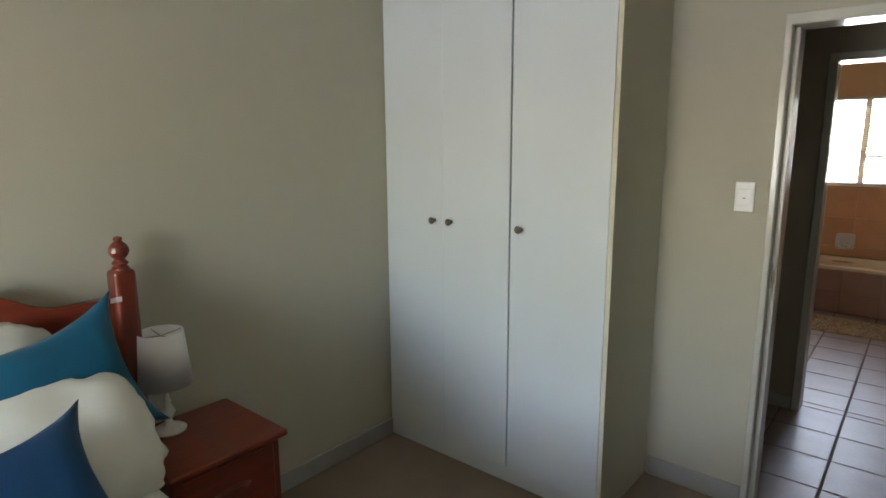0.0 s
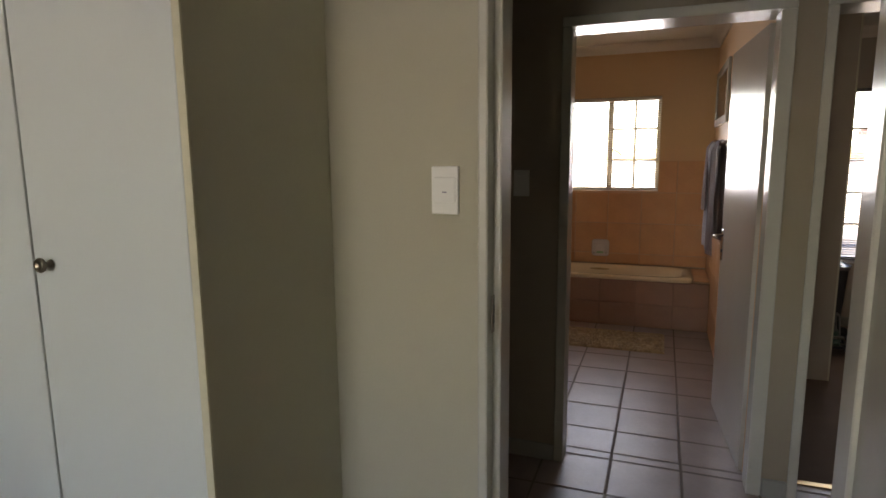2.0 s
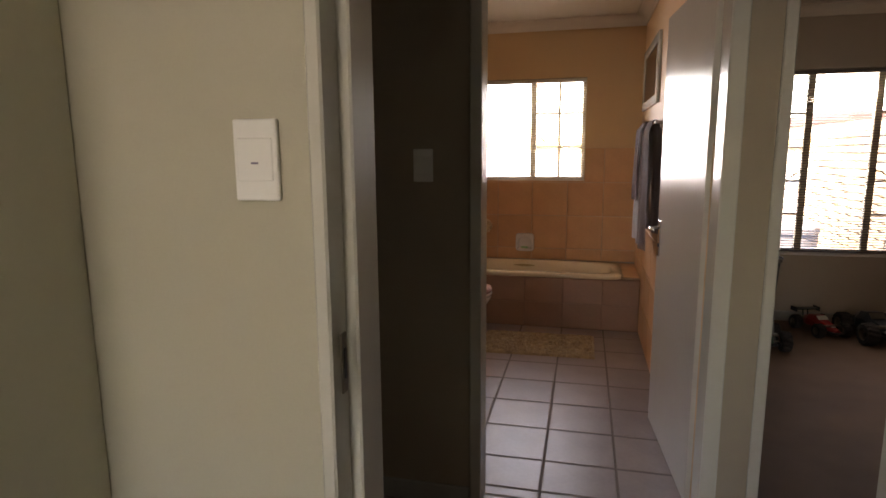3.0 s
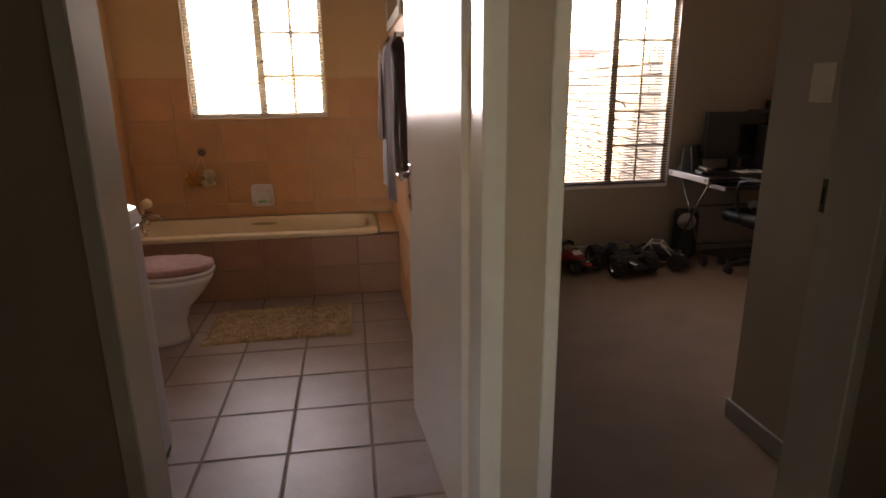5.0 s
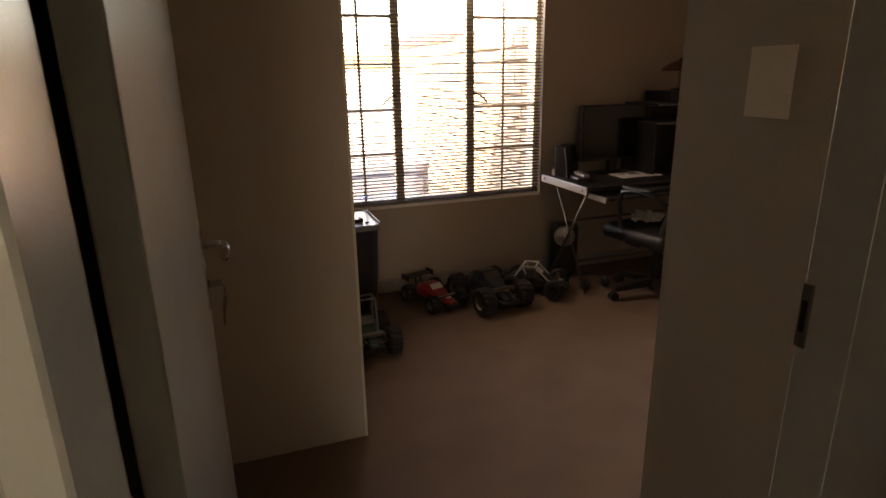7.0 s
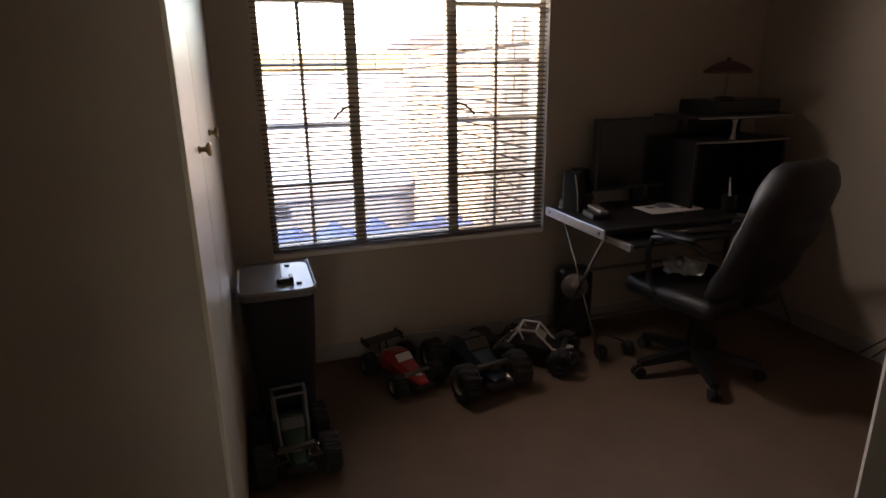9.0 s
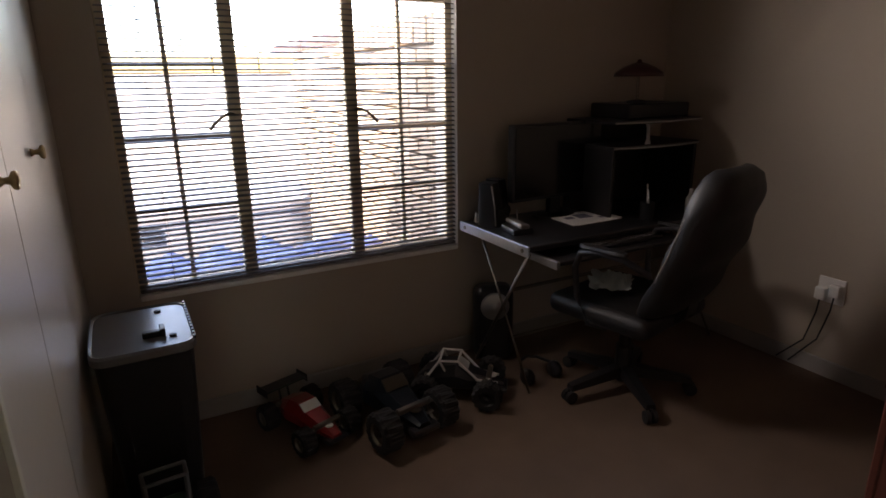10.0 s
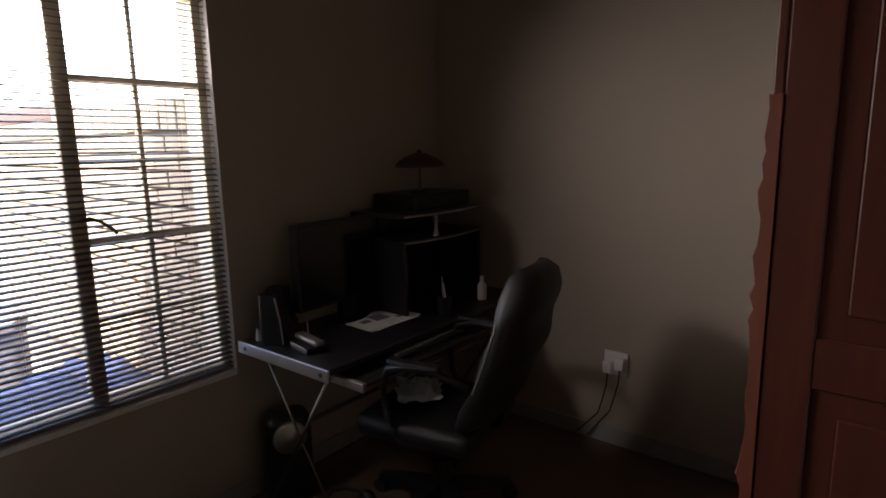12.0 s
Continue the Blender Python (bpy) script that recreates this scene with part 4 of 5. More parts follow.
wc = thing("toilet", "white china toilet with a pink plush seat cover", "toilet", BX0 + 0.0, 5.445, 0)
rings = []
for a, b, z, cx in ((0.235, 0.115, 0.0, 0.40), (0.225, 0.108, 0.03, 0.40), (0.20, 0.10, 0.12, 0.42), (0.20, 0.105, 0.20, 0.45), (0.235, 0.15, 0.29, 0.50), (0.262, 0.180, 0.36, 0.52), (0.268, 0.185, 0.392, 0.525)):
    rings.append(oval(cx, 0, z, a, b, 30, 2.3))
part("bowl", loft(rings), "china", wc, smooth=True)
part("cistern", box(0.014, 0.20, -0.20, 0.20, 0.40, 0.74, 0.02, 3), "china", wc)
part("cistern_lid", box(0.013, 0.21, -0.21, 0.21, 0.742, 0.775, 0.012, 3), "china", wc)
part("flush_lever", pipe([(0.20, 0.13, 0.68), (0.225, 0.13, 0.68), (0.23, 0.08, 0.675)], 0.007, 8), "chrome", wc)
part("seat", loft([oval(0.525, 0, 0.394, 0.268, 0.185, 30, 2.3), oval(0.525, 0, 0.412, 0.275, 0.190, 30, 2.3), oval(0.525, 0, 0.420, 0.270, 0.186, 30, 2.3)]), "china", wc, smooth=True)
k = loft([oval(0.525, 0, 0.421, 0.265, 0.182, 34, 2.3), oval(0.525, 0, 0.437, 0.272, 0.188, 34, 2.3), oval(0.525, 0, 0.455, 0.262, 0.178, 34, 2.3), oval(0.525, 0, 0.466, 0.20, 0.13, 34, 2.2), oval(0.525, 0, 0.468, 0.08, 0.05, 34, 2)])
bmesh.ops.subdivide_edges(k, edges=k.edges[:], cuts=2, use_grid_fill=True)
for v in k.verts:
    if v.co.z > 0.425:
        v.co += Vector((1, 1, 1)) * 0.006 * noise.noise(v.co * 38)
part("seat_cover", k, "seat_cover", wc, "pink plush lid cover", smooth=True)

# washing machine by the bathroom door
wm = thing("washing_machine", "white top-loading washing machine with a glossy lid beside the bathroom door", "washing machine", -1.12, 3.722, 0)
MW, MD, MH = 0.595, 0.595, 1.0
part("plinth", box(0.02, MW - 0.02, 0.02, MD - 0.02, 0.012, 0.06, 0.004), "plastic_black", wm, "dark recessed plinth")
for x in (0.06, MW - 0.05):
    for y in (0.06, MD - 0.05):
        part("foot", lathe([(0.0, 0.0), (0.026, 0.0), (0.026, 0.010), (0.014, 0.016), (0.014, 0.04), (0.0, 0.04)], 14, x, y), "rubber", wm)
rings = [oval(MW / 2, MD / 2, z, MW / 2 - d, MD / 2 - d, 56, 11) for z, d in ((0.062, 0.006), (0.07, 0.0), (MH - 0.075, 0.004), (MH - 0.070, 0.010))]
part("body", loft(rings), "vanity", wm, "greyish white enamelled sheet-metal body", smooth=False)
rings = [oval(MW / 2, MD / 2, z, MW / 2 - d, MD / 2 - d, 56, 10) for z, d in ((MH - 0.068, 0.004), (MH - 0.062, -0.006), (MH - 0.052, -0.006), (MH - 0.012, 0.004), (MH, 0.022), (MH + 0.002, 0.05))]
part("top_deck", loft(rings), "china", wm, "moulded white top with a pale lip", smooth=False)
rings = [[(x, y, z) for x, y, _ in oval(MW / 2 + 0.055, MD / 2, 0, 0.20 - d, 0.245 - d, 44, 7)] for z, d in ((MH + 0.003, 0.0), (MH + 0.012, 0.0), (MH + 0.017, 0.008), (MH + 0.018, 0.05))]
lid = part("lid", loft(rings), "china", wm, "glossy hinged lid", smooth=False)
part("lid_grip", box(MW - 0.052, MW - 0.040, MD / 2 - 0.06, MD / 2 + 0.06, MH + 0.010, MH + 0.020, 0.003), "silver_dull", lid)
console = part("console", loft([[(0.004, y0, MH + 0.003), (0.135, y0, MH + 0.003), (0.095, y0, MH + 0.085), (0.012, y0, MH + 0.095)] for y0 in (0.012, MD - 0.012)]), "vanity", wm, "raised control console")
for y in (0.14, 0.30, 0.46):
    m = Matrix.Translation((0.120, y, MH + 0.045)) @ pose(0, 0, 0, 0, 62, 0)
    part("dial", moved(lathe([(0.0, 0.0), (0.026, 0.0), (0.023, 0.014), (0.0, 0.016)], 18), m), "plastic_black", console)

# bath mat
k = bmesh.new()
nx, ny = 110, 50
X0, X1, Y0, Y1 = -0.675, 0.165, 5.315, 5.82
rnd = random.Random(5)
g = [[None] * (ny + 1) for _ in range(nx + 1)]
for i in range(nx + 1):
    for j in range(ny + 1):
        u, v = i / nx, j / ny
        e = min(1.0, min(u, 1 - u) * 24, min(v, 1 - v) * 12)
        x = X0 + (X1 - X0) * u + rnd.uniform(-0.003, 0.003)
        y = Y0 + (Y1 - Y0) * v + rnd.uniform(-0.003, 0.003) + 0.02 * u
        z = 0.004 + (0.012 + rnd.uniform(0.0, 0.014)) * e ** 0.5
        g[i][j] = k.verts.new((x, y, z if e > 0 else 0.003))
for i in range(nx):
    for j in range(ny):
        k.faces.new((g[i][j], g[i + 1][j], g[i + 1][j + 1], g[i][j + 1]))
edge = [e for e in k.edges if e.is_boundary]
ext = bmesh.ops.extrude_edge_only(k, edges=edge)
for v in ext["geom"]:
    if isinstance(v, bmesh.types.BMVert):
        v.co.z = 0.0
tagged(mesh("bath_mat", k, "mat"), "shaggy golden-beige bath mat on the tiles before the bath", "bath mat")

# towels on the east wall
rail = thing("towel_rail", "chrome double towel rail on the bathroom wall", "towel rail", BX1 - 0.013, 5.05, 1.60)
part("bar", rod((-0.075, -0.28, 0), (-0.075, 0.62, 0), 0.008, 10), "chrome", rail)
for y in (-0.27, 0.61):
    part("bracket", rod((0, y, 0), (-0.080, y, 0), 0.011, 10), "chrome", rail)


def towel(x, y0, y1, top, low, mat, label, seed, depth=0.035):
    """A towel folded over the bar, hanging on both sides with soft folds."""
    k = bmesh.new()
    n, mrow = 18, 22
    rows = []
    for side in (-1, 1):
        for i in range(mrow + 1):
            s = i / mrow
            z = (low + (top - low) * s) if side < 0 else (top - (top - low - 0.10) * s)
            off = side * depth * min(1.0, ((1 - s) if side < 0 else s) * 8 + 0.25)
            row = []
            for j in range(n + 1):
                u = j / n
                w = 0.012 * math.sin(u * 9 + seed) + 0.010 * noise.noise(Vector((u * 4, z * 3, seed)))
                shrink = 1 - 0.10 * ((top - z) / (top - low)) * math.sin(u * math.pi)
                row.append(k.verts.new((x + off + w * min(1, (top - z) * 4), y0 + (y1 - y0) * (0.5 + (u - 0.5) * shrink), z)))
            rows.append(row)
    for q, w in zip(rows, rows[1:]):
        for j in range(n):
            k.faces.new((q[j], q[j + 1], w[j + 1], w[j]))
    bmesh.ops.solidify(k, geom=k.faces[:], thickness=0.006)
    return tagged(mesh("towel", k, mat, smooth=True), label, "towel")


towel(BX1 - 0.088, 4.82, 5.16, 1.615, 0.86, "towel_a", "dusky brown towel hanging from the rail", 1.0)
towel(BX1 - 0.088, 5.22, 5.60, 1.612, 0.84, "towel_b", "long pale towel hanging from the rail", 2.7, 0.028)
towel(BX1 - 0.088, 5.20, 5.50, 1.622, 1.12, "towel_a", "short dusky brown towel folded over a pale one", 4.1, 0.048)

mir = thing("framed_mirror", "small wall mirror in a cream frame above the towels", "mirror", BX1 - 0.002, 5.975, 1.99)
part("glass", box(-0.014, -0.008, -0.44, 0.44, -0.17, 0.17), "screen", mir, "dark mirror glass")
part("frame_side", box(-0.022, 0, -0.50, -0.44, -0.23, 0.23, 0.004), "frame", mir)
part("frame_side", box(-0.022, 0, 0.44, 0.50, -0.23, 0.23, 0.004), "frame", mir)
part("frame_rail", box(-0.022, 0, -0.44, 0.44, 0.17, 0.23, 0.004), "frame", mir)
part("frame_rail", box(-0.022, 0, -0.44, 0.44, -0.23, -0.17, 0.004), "frame", mir)

dome = thing("ceiling_light", "white dome ceiling light in the bathroom", "ceiling light", -0.448, 5.39, CEIL)
part("base", lathe([(0.0, 0.0), (0.13, 0.0), (0.13, -0.02), (0.0, -0.02)], 28), "frame", dome)
part("dome", lathe([(0.122, -0.02), (0.118, -0.05), (0.095, -0.085), (0.05, -0.105), (0.0, -0.11)], 28), "china", dome, "opal glass dome", smooth=True)

# ---- study ----
CX = 1.205
cup = thing("built_in_cupboard", "cream three-door built-in cupboard reaching the study ceiling", "cupboard", SX0 + 0.012, 5.115, 0)
D = CX - SX0 - 0.012
W = NY - 5.115
part("carcass", box(0.0, D - 0.022, 0.018, W - 0.002, 0.0, CEIL - 0.003), "cupboard_cream", cup)
part("end_panel", box(0.0, D - 0.008, 0.0, 0.0175, 0.0, CEIL - 0.003, 0.001), "wall_study", cup, "beige painted end panel")
part("end_panel_edge", box(D - 0.008, D + 0.002, -0.001, 0.0185, 0.0, CEIL - 0.003, 0.001), "cupboard_edge", cup, "worn pale edging strip")
for a, b, kn in ((0.024, 0.447, 0.345), (0.451, 1.000, 0.840), (0.974, W - 0.004, None)):
    d = part("door", box(D - 0.018, D, a, b, 0.07, CEIL - 0.02, 0.0015), "cupboard_cream", cup)
    if kn:
        round_knob(d, D, kn, 1.236, (1, 0, 0), "brass")

tagged(mesh("paper_notice", box(NIBX - 0.0025, NIBX - 0.0005, 3.868, 3.966, 1.316, 1.443), "paper_old"), "small sheet of aged paper stuck to the wall", "notice")

# tall bin by the cupboard
bn = thing("storage_bin", "tall black plastic bin with a flat lid beside the cupboard", "bin", 1.372, 6.21, 0)
rings = [[(x * s, y * s, z) for x, y, _ in oval(0, 0, 0, 0.143, 0.190, 40, 7)] for s, z in ((0.76, 0.0), (0.78, 0.01), (0.98, 0.604), (1.0, 0.609))]
part("body", loft(rings), "plastic_black", bn)
rings = [[(x * s, y * s, z) for x, y, _ in oval(0, 0, 0, 0.147, 0.196, 40, 7)] for s, z in ((1.0, 0.610), (1.02, 0.613), (1.02, 0.633), (0.99, 0.641), (0.95, 0.638), (0.94, 0.635))]
lid = part("lid", loft(rings), "plastic_satin", bn, "satin dark grey lid with a raised ribbed rim")
bm = None
for i in range(13):
    bm = box(0.138, 0.146, -0.17 + i * 0.027, -0.156 + i * 0.027, 0.638, 0.647, bm=bm)
part("rim_rib", bm, "plastic_black", lid)
part("latch", box(0.0, 0.055, -0.10, -0.078, 0.635, 0.655, 0.003), "plastic_black", lid)
part("latch", box(0.050, 0.066, -0.105, -0.055, 0.635, 0.661, 0.003), "plastic_black", lid)
for x, y in ((0.085, -0.11), (0.055, 0.13)):
    part("bolt", lathe([(0.0, 0.635), (0.011, 0.635), (0.011, 0.641), (0.0, 0.643)], 10, x, y), "plastic_black", lid)


def wheel(parent, x, y, r, w, rim_mat="pale_plastic", knobs=14):
    """A toy wheel with its axle along y; the tyre is knobbly."""
    m = Matrix.Translation((x, y, r)) @ pose(0, 0, 0, 90, 0, 0)
    prof = [(r * 0.52, -w / 2), (r * 0.86, -w / 2), (r * 0.97, -w * 0.36), (r * 0.97, w * 0.36), (r * 0.86, w / 2), (r * 0.52, w / 2), (r * 0.50, 0.0), (r * 0.52, -w / 2)]
    bm = lathe(prof, knobs * 4)
    for v in bm.verts:                        # lugs: every other pair of rows stands out
        rad = math.hypot(v.co.x, v.co.y)
        if rad > r * 0.8:
            i = round((math.atan2(v.co.y, v.co.x) / (2 * math.pi)) * knobs * 4) + (2 if v.co.z > 0 else 0)
            f = 1.0 if i % 4 in (0, 1) else 0.92
            v.co.x, v.co.y = v.co.x * f, v.co.y * f
    wh = part("wheel", moved(bm, m), "rubber", parent)
    bm = lathe([(0.0, -w * 0.30), (r * 0.16, -w * 0.42), (r * 0.20, -w * 0.28), (r * 0.46, -w * 0.34), (r * 0.53, -w * 0.46), (r * 0.53, w * 0.46), (r * 0.46, w * 0.34), (r * 0.20, w * 0.28), (r * 0.16, w * 0.42), (0.0, w * 0.30)], 18)
    part("rim", moved(bm, m), rim_mat, wh, smooth=False)


def toy_car(x, y, heading, length, width, r, tw, body_mat, label, cage=0, wing=False, accents="pale_plastic"):
    """A radio-controlled off-road car: front towards +x in its own space."""
    c = thing("toy_car", label, "toy car", x, y, 0, heading, group="toy cars under the window")
    L2, W2 = length / 2, width / 2
    part("chassis", box(-L2 * 0.85, L2 * 0.85, -W2 * 0.32, W2 * 0.32, r * 0.75, r * 0.95, 0.004), "plastic_black", c)
    for sx in (-1, 1):
        for sy in (-1, 1):
            wheel(c, sx * L2 * 0.66, sy * (W2 - tw / 2), r, tw, "plastic_black" if cage else "dark_metal")
        bm = rod((sx * L2 * 0.66, -W2 + tw, r), (sx * L2 * 0.66, W2 - tw, r), 0.006, 7)
        bm = box(sx * L2 * 0.66 - 0.012, sx * L2 * 0.66 + 0.012, -W2 * 0.45, W2 * 0.45, r * 1.5, r * 1.75, 0.003, bm=bm)
        part("axle", bm, "dark_metal", c)
        for sy in (-1, 1):
            bm = rod((sx * L2 * 0.66, sy * W2 * 0.40, r * 1.75), (sx * L2 * 0.66, sy * W2 * 0.62, r * 0.95), 0.009, 9)
            bm = rod((sx * L2 * 0.66, sy * W2 * 0.45, r * 1.55), (sx * L2 * 0.66, sy * W2 * 0.58, r * 1.1), 0.013, 9, bm=bm)
            part("shock_absorber", bm, "chrome" if cage else "dark_metal", c)
    z0 = r * 0.98
    secs = []
    for t, hw, h in ((-0.92, 0.18, 0.25), (-0.72, 0.34, 0.85), (-0.35, 0.50, 1.35), (-0.05, 0.46, 1.45), (0.22, 0.42, 0.95), (0.62, 0.30, 0.60), (0.98, 0.16, 0.22)):
        secs.append([(t * L2, -hw * W2, z0), (t * L2, -hw * W2, z0 + h * r * 0.55), (t * L2, -hw * W2 * 0.62, z0 + h * r), (t * L2, hw * W2 * 0.62, z0 + h * r), (t * L2, hw * W2, z0 + h * r * 0.55), (t * L2, hw * W2, z0)])
    body = part("body_shell", loft(secs), body_mat, c)
    part("windscreen", loft([[(0.02 * L2, -0.30 * W2, z0 + 1.42 * r), (0.02 * L2, 0.30 * W2, z0 + 1.42 * r), (0.20 * L2, 0.31 * W2, z0 + 1.02 * r), (0.20 * L2, -0.31 * W2, z0 + 1.02 * r)],
                             [(0.035 * L2, -0.28 * W2, z0 + 1.46 * r), (0.035 * L2, 0.28 * W2, z0 + 1.46 * r), (0.215 * L2, 0.29 * W2, z0 + 1.06 * r), (0.215 * L2, -0.29 * W2, z0 + 1.06 * r)]]), accents, body)
    part("nose_badge", loft([oval(0.72 * L2, 0, z0 + r * 0.53, 0.10 * L2, 0.13 * W2, 14), oval(0.74 * L2, 0, z0 + r * 0.62, 0.08 * L2, 0.10 * W2, 14)]), accents, body)
    bm = box(L2 * 0.86, L2 * 1.05, -W2 * 0.36, W2 * 0.36, r * 0.7, r * 1.0, 0.006)
    part("bumper", bm, "plastic_black", c)
    if wing:
        bm = box(-L2 * 1.08, -L2 * 0.72, -W2 * 0.72, W2 * 0.72, r * 2.55, r * 2.66, 0.003)
        for sy in (-1, 1):
            bm = box(-L2 * 1.10, -L2 * 0.70, sy * W2 * 0.72 - 0.003, sy * W2 * 0.72 + 0.003, r * 2.30, r * 2.90, 0.002, bm=bm)
        w = part("wing", bm, "plastic_black", c, "black rear wing")
        part("wing_strut", rod((-L2 * 0.85, -0.02, r * 1.5), (-L2 * 0.90, -0.02, r * 2.56), 0.005, 6, bm=rod((-L2 * 0.85, 0.02, r * 1.5), (-L2 * 0.90, 0.02, r * 2.56), 0.005, 6)), "plastic_black", w)
        part("wing_edge", box(-L2 * 0.735, -L2 * 0.722, -W2 * 0.68, W2 * 0.68, r * 2.662, r * 2.70), "green_plastic", w)
    if cage:
        zc = r * cage
        bm = None
        for sy in (-1, 1):
            bm = pipe([(-0.75 * L2, sy * W2 * 0.40, r * 1.2), (-0.38 * L2, sy * W2 * 0.40, zc), (0.02 * L2, sy * W2 * 0.38, zc), (0.42 * L2, sy * W2 * 0.34, r * 1.5), (0.85 * L2, sy * W2 * 0.25, r * 1.3)], 0.006, 7, bm=bm)
            bm = rod((-0.38 * L2, sy * W2 * 0.40, zc), (-0.15 * L2, sy * W2 * 0.36, r * 1.3), 0.005, 7, bm=bm)
        for xx in (-0.38, 0.02):
            bm = rod((xx * L2, -W2 * 0.40, zc), (xx * L2, W2 * 0.40, zc), 0.006, 7, bm=bm)
        part("roll_cage", bm, accents, c, "tubular roll cage")
    return c


toy_car(1.915, 6.35, -72, 0.40, 0.27, 0.058, 0.06, "red_plastic", "red and white toy buggy with a black rear wing", wing=True)
toy_car(2.245, 6.24, -80, 0.47, 0.36, 0.088, 0.085, "blue_plastic", "large dark toy truck with knobbly tyres on the carpet", accents="dark_metal")
toy_car(2.600, 6.29, -38, 0.42, 0.30, 0.070, 0.065, "plastic_black", "black toy rock crawler with a pale roll cage", cage=2.75)
toy_car(1.372, 5.885, -86, 0.33, 0.30, 0.078, 0.065, "green_plastic", "dark green toy truck parked before the black bin", cage=3.6, accents="silver_dull")

# folding desk in the corner
DZ = 0.715
desk = thing("folding_desk", "black-topped desk with silver edge rails and crossed metal legs", "desk", 2.815, 6.095, 0)
part("top", box(0.012, 1.36, 0.0, 0.545, DZ - 0.025, DZ, 0.004), "desk_top", desk)
part("edge_rail", box(0.0, 0.011, -0.01, 0.550, DZ - 0.045, DZ + 0.004, 0.003), "silver", desk, "silver edge rail with bolt heads")
for y in (0.03, 0.50):
    part("bolt", rod((-0.004, y, DZ - 0.02), (0.0, y, DZ - 0.02), 0.009, 10), "dark_metal", desk)
part("keyboard_tray", box(0.10, 0.86, -0.09, 0.15, DZ - 0.075, DZ - 0.058, 0.004), "desk_top", desk, "pulled-out keyboard shelf")
part("tray_edge", box(0.08, 0.10, -0.10, 0.13, DZ - 0.085, DZ - 0.050, 0.003), "silver", desk)
for x in (0.03, 1.26):
    bm = rod((x, 0.02, DZ - 0.04), (x, 0.44, 0.012), 0.008, 9)
    part("leg", bm, "dark_metal", desk, smooth=True)
    part("leg", rod((x + 0.024, 0.44, DZ - 0.04), (x + 0.024, 0.02, 0.012), 0.006, 9), "dark_metal", desk, smooth=True)
part("crossbar", rod((0.03, 0.40, 0.10), (1.26, 0.40, 0.10), 0.009, 8), "dark_metal", desk)
part("crossbar", rod((0.03, 0.14, 0.48), (1.26, 0.14, 0.48), 0.009, 8), "dark_metal", desk)

hutch = thing("desk_shelf", "black two-tier shelf unit with pale curved edges standing on the desk", "shelf unit", 3.46, 6.255, DZ + 0.0005)
for z in (0.335, 0.455):
    out = [(0.0, 0.38)] + [(0.60 * i / 12, 0.035 * (1 - math.sin(math.pi * i / 12)) - 0.0) for i in range(13)] + [(0.60, 0.38)]
    sh = part("shelf", loft([[(x, y, z) for x, y in out], [(x, y, z + 0.016) for x, y in out]]), "desk_top", hutch)
    edge_line = [(0.60 * i / 12, 0.035 * (1 - math.sin(math.pi * i / 12)) - 0.003, z + 0.008) for i in range(13)]
    part("shelf_edge", pipe(edge_line, 0.0045, 6), "silver", sh, "thin pale edge trim")
for x in (0.012, 0.588):
    part("side", box(x - 0.010, x + 0.010, 0.04, 0.37, 0.0, 0.335, 0.003), "desk_top", hutch)
part("divider", loft([oval(0.24, 0.05, 0.351, 0.022, 0.012, 14), oval(0.24, 0.05, 0.38, 0.010, 0.009, 14), oval(0.24, 0.05, 0.43, 0.010, 0.009, 14), oval(0.24, 0.05, 0.455, 0.022, 0.012, 14)]), "silver", hutch)
part("back", box(0.0, 0.60, 0.372, 0.382, 0.0, 0.455), "desk_top", hutch)
tagged(mesh("flat_box", box(3.62, 4.05, 6.36, 6.64, DZ + 0.4720, DZ + 0.545, 0.006), "plastic_black"), "flat black appliance lying on the desk shelf", "box")

ml = thing("desk_lamp", "dark mushroom-shaped desk lamp standing on the shelf unit", "desk lamp", 3.725, 6.42, DZ + 0.5455)
part("foot", lathe([(0.0, 0.0), (0.055, 0.0), (0.052, 0.012), (0.02, 0.018), (0.0, 0.018)], 20), "plastic_black", ml, smooth=True)
part("stem", rod((0, 0, 0.015), (0, 0, 0.145), 0.0075, 10), "dark_metal", ml)
part("shade", lathe([(0.122, 0.130), (0.116, 0.148), (0.077, 0.175), (0.035, 0.192), (0.012, 0.198), (0.010, 0.210), (0.0, 0.212)], 26), "lamp_metal", ml, "dark reddish domed shade", smooth=True)

mon = thing("monitor", "switched-off flat black monitor on the desk", "monitor", 3.296, 6.50, DZ + 0.0005, 2)
part("housing", box(-0.285, 0.285, -0.012, 0.035, 0.095, 0.465, 0.008, 2), "plastic_black", mon)
part("screen", box(-0.272, 0.272, -0.0145, -0.0115, 0.112, 0.452), "screen", mon)
part("neck", box(-0.035, 0.035, 0.0, 0.04, 0.010, 0.12, 0.005), "plastic_black", mon)
part("foot", loft([oval(0, 0.02, 0.0, 0.13, 0.09, 26), oval(0, 0.02, 0.008, 0.125, 0.085, 26), oval(0, 0.02, 0.016, 0.05, 0.04, 26)]), "plastic_black", mon)


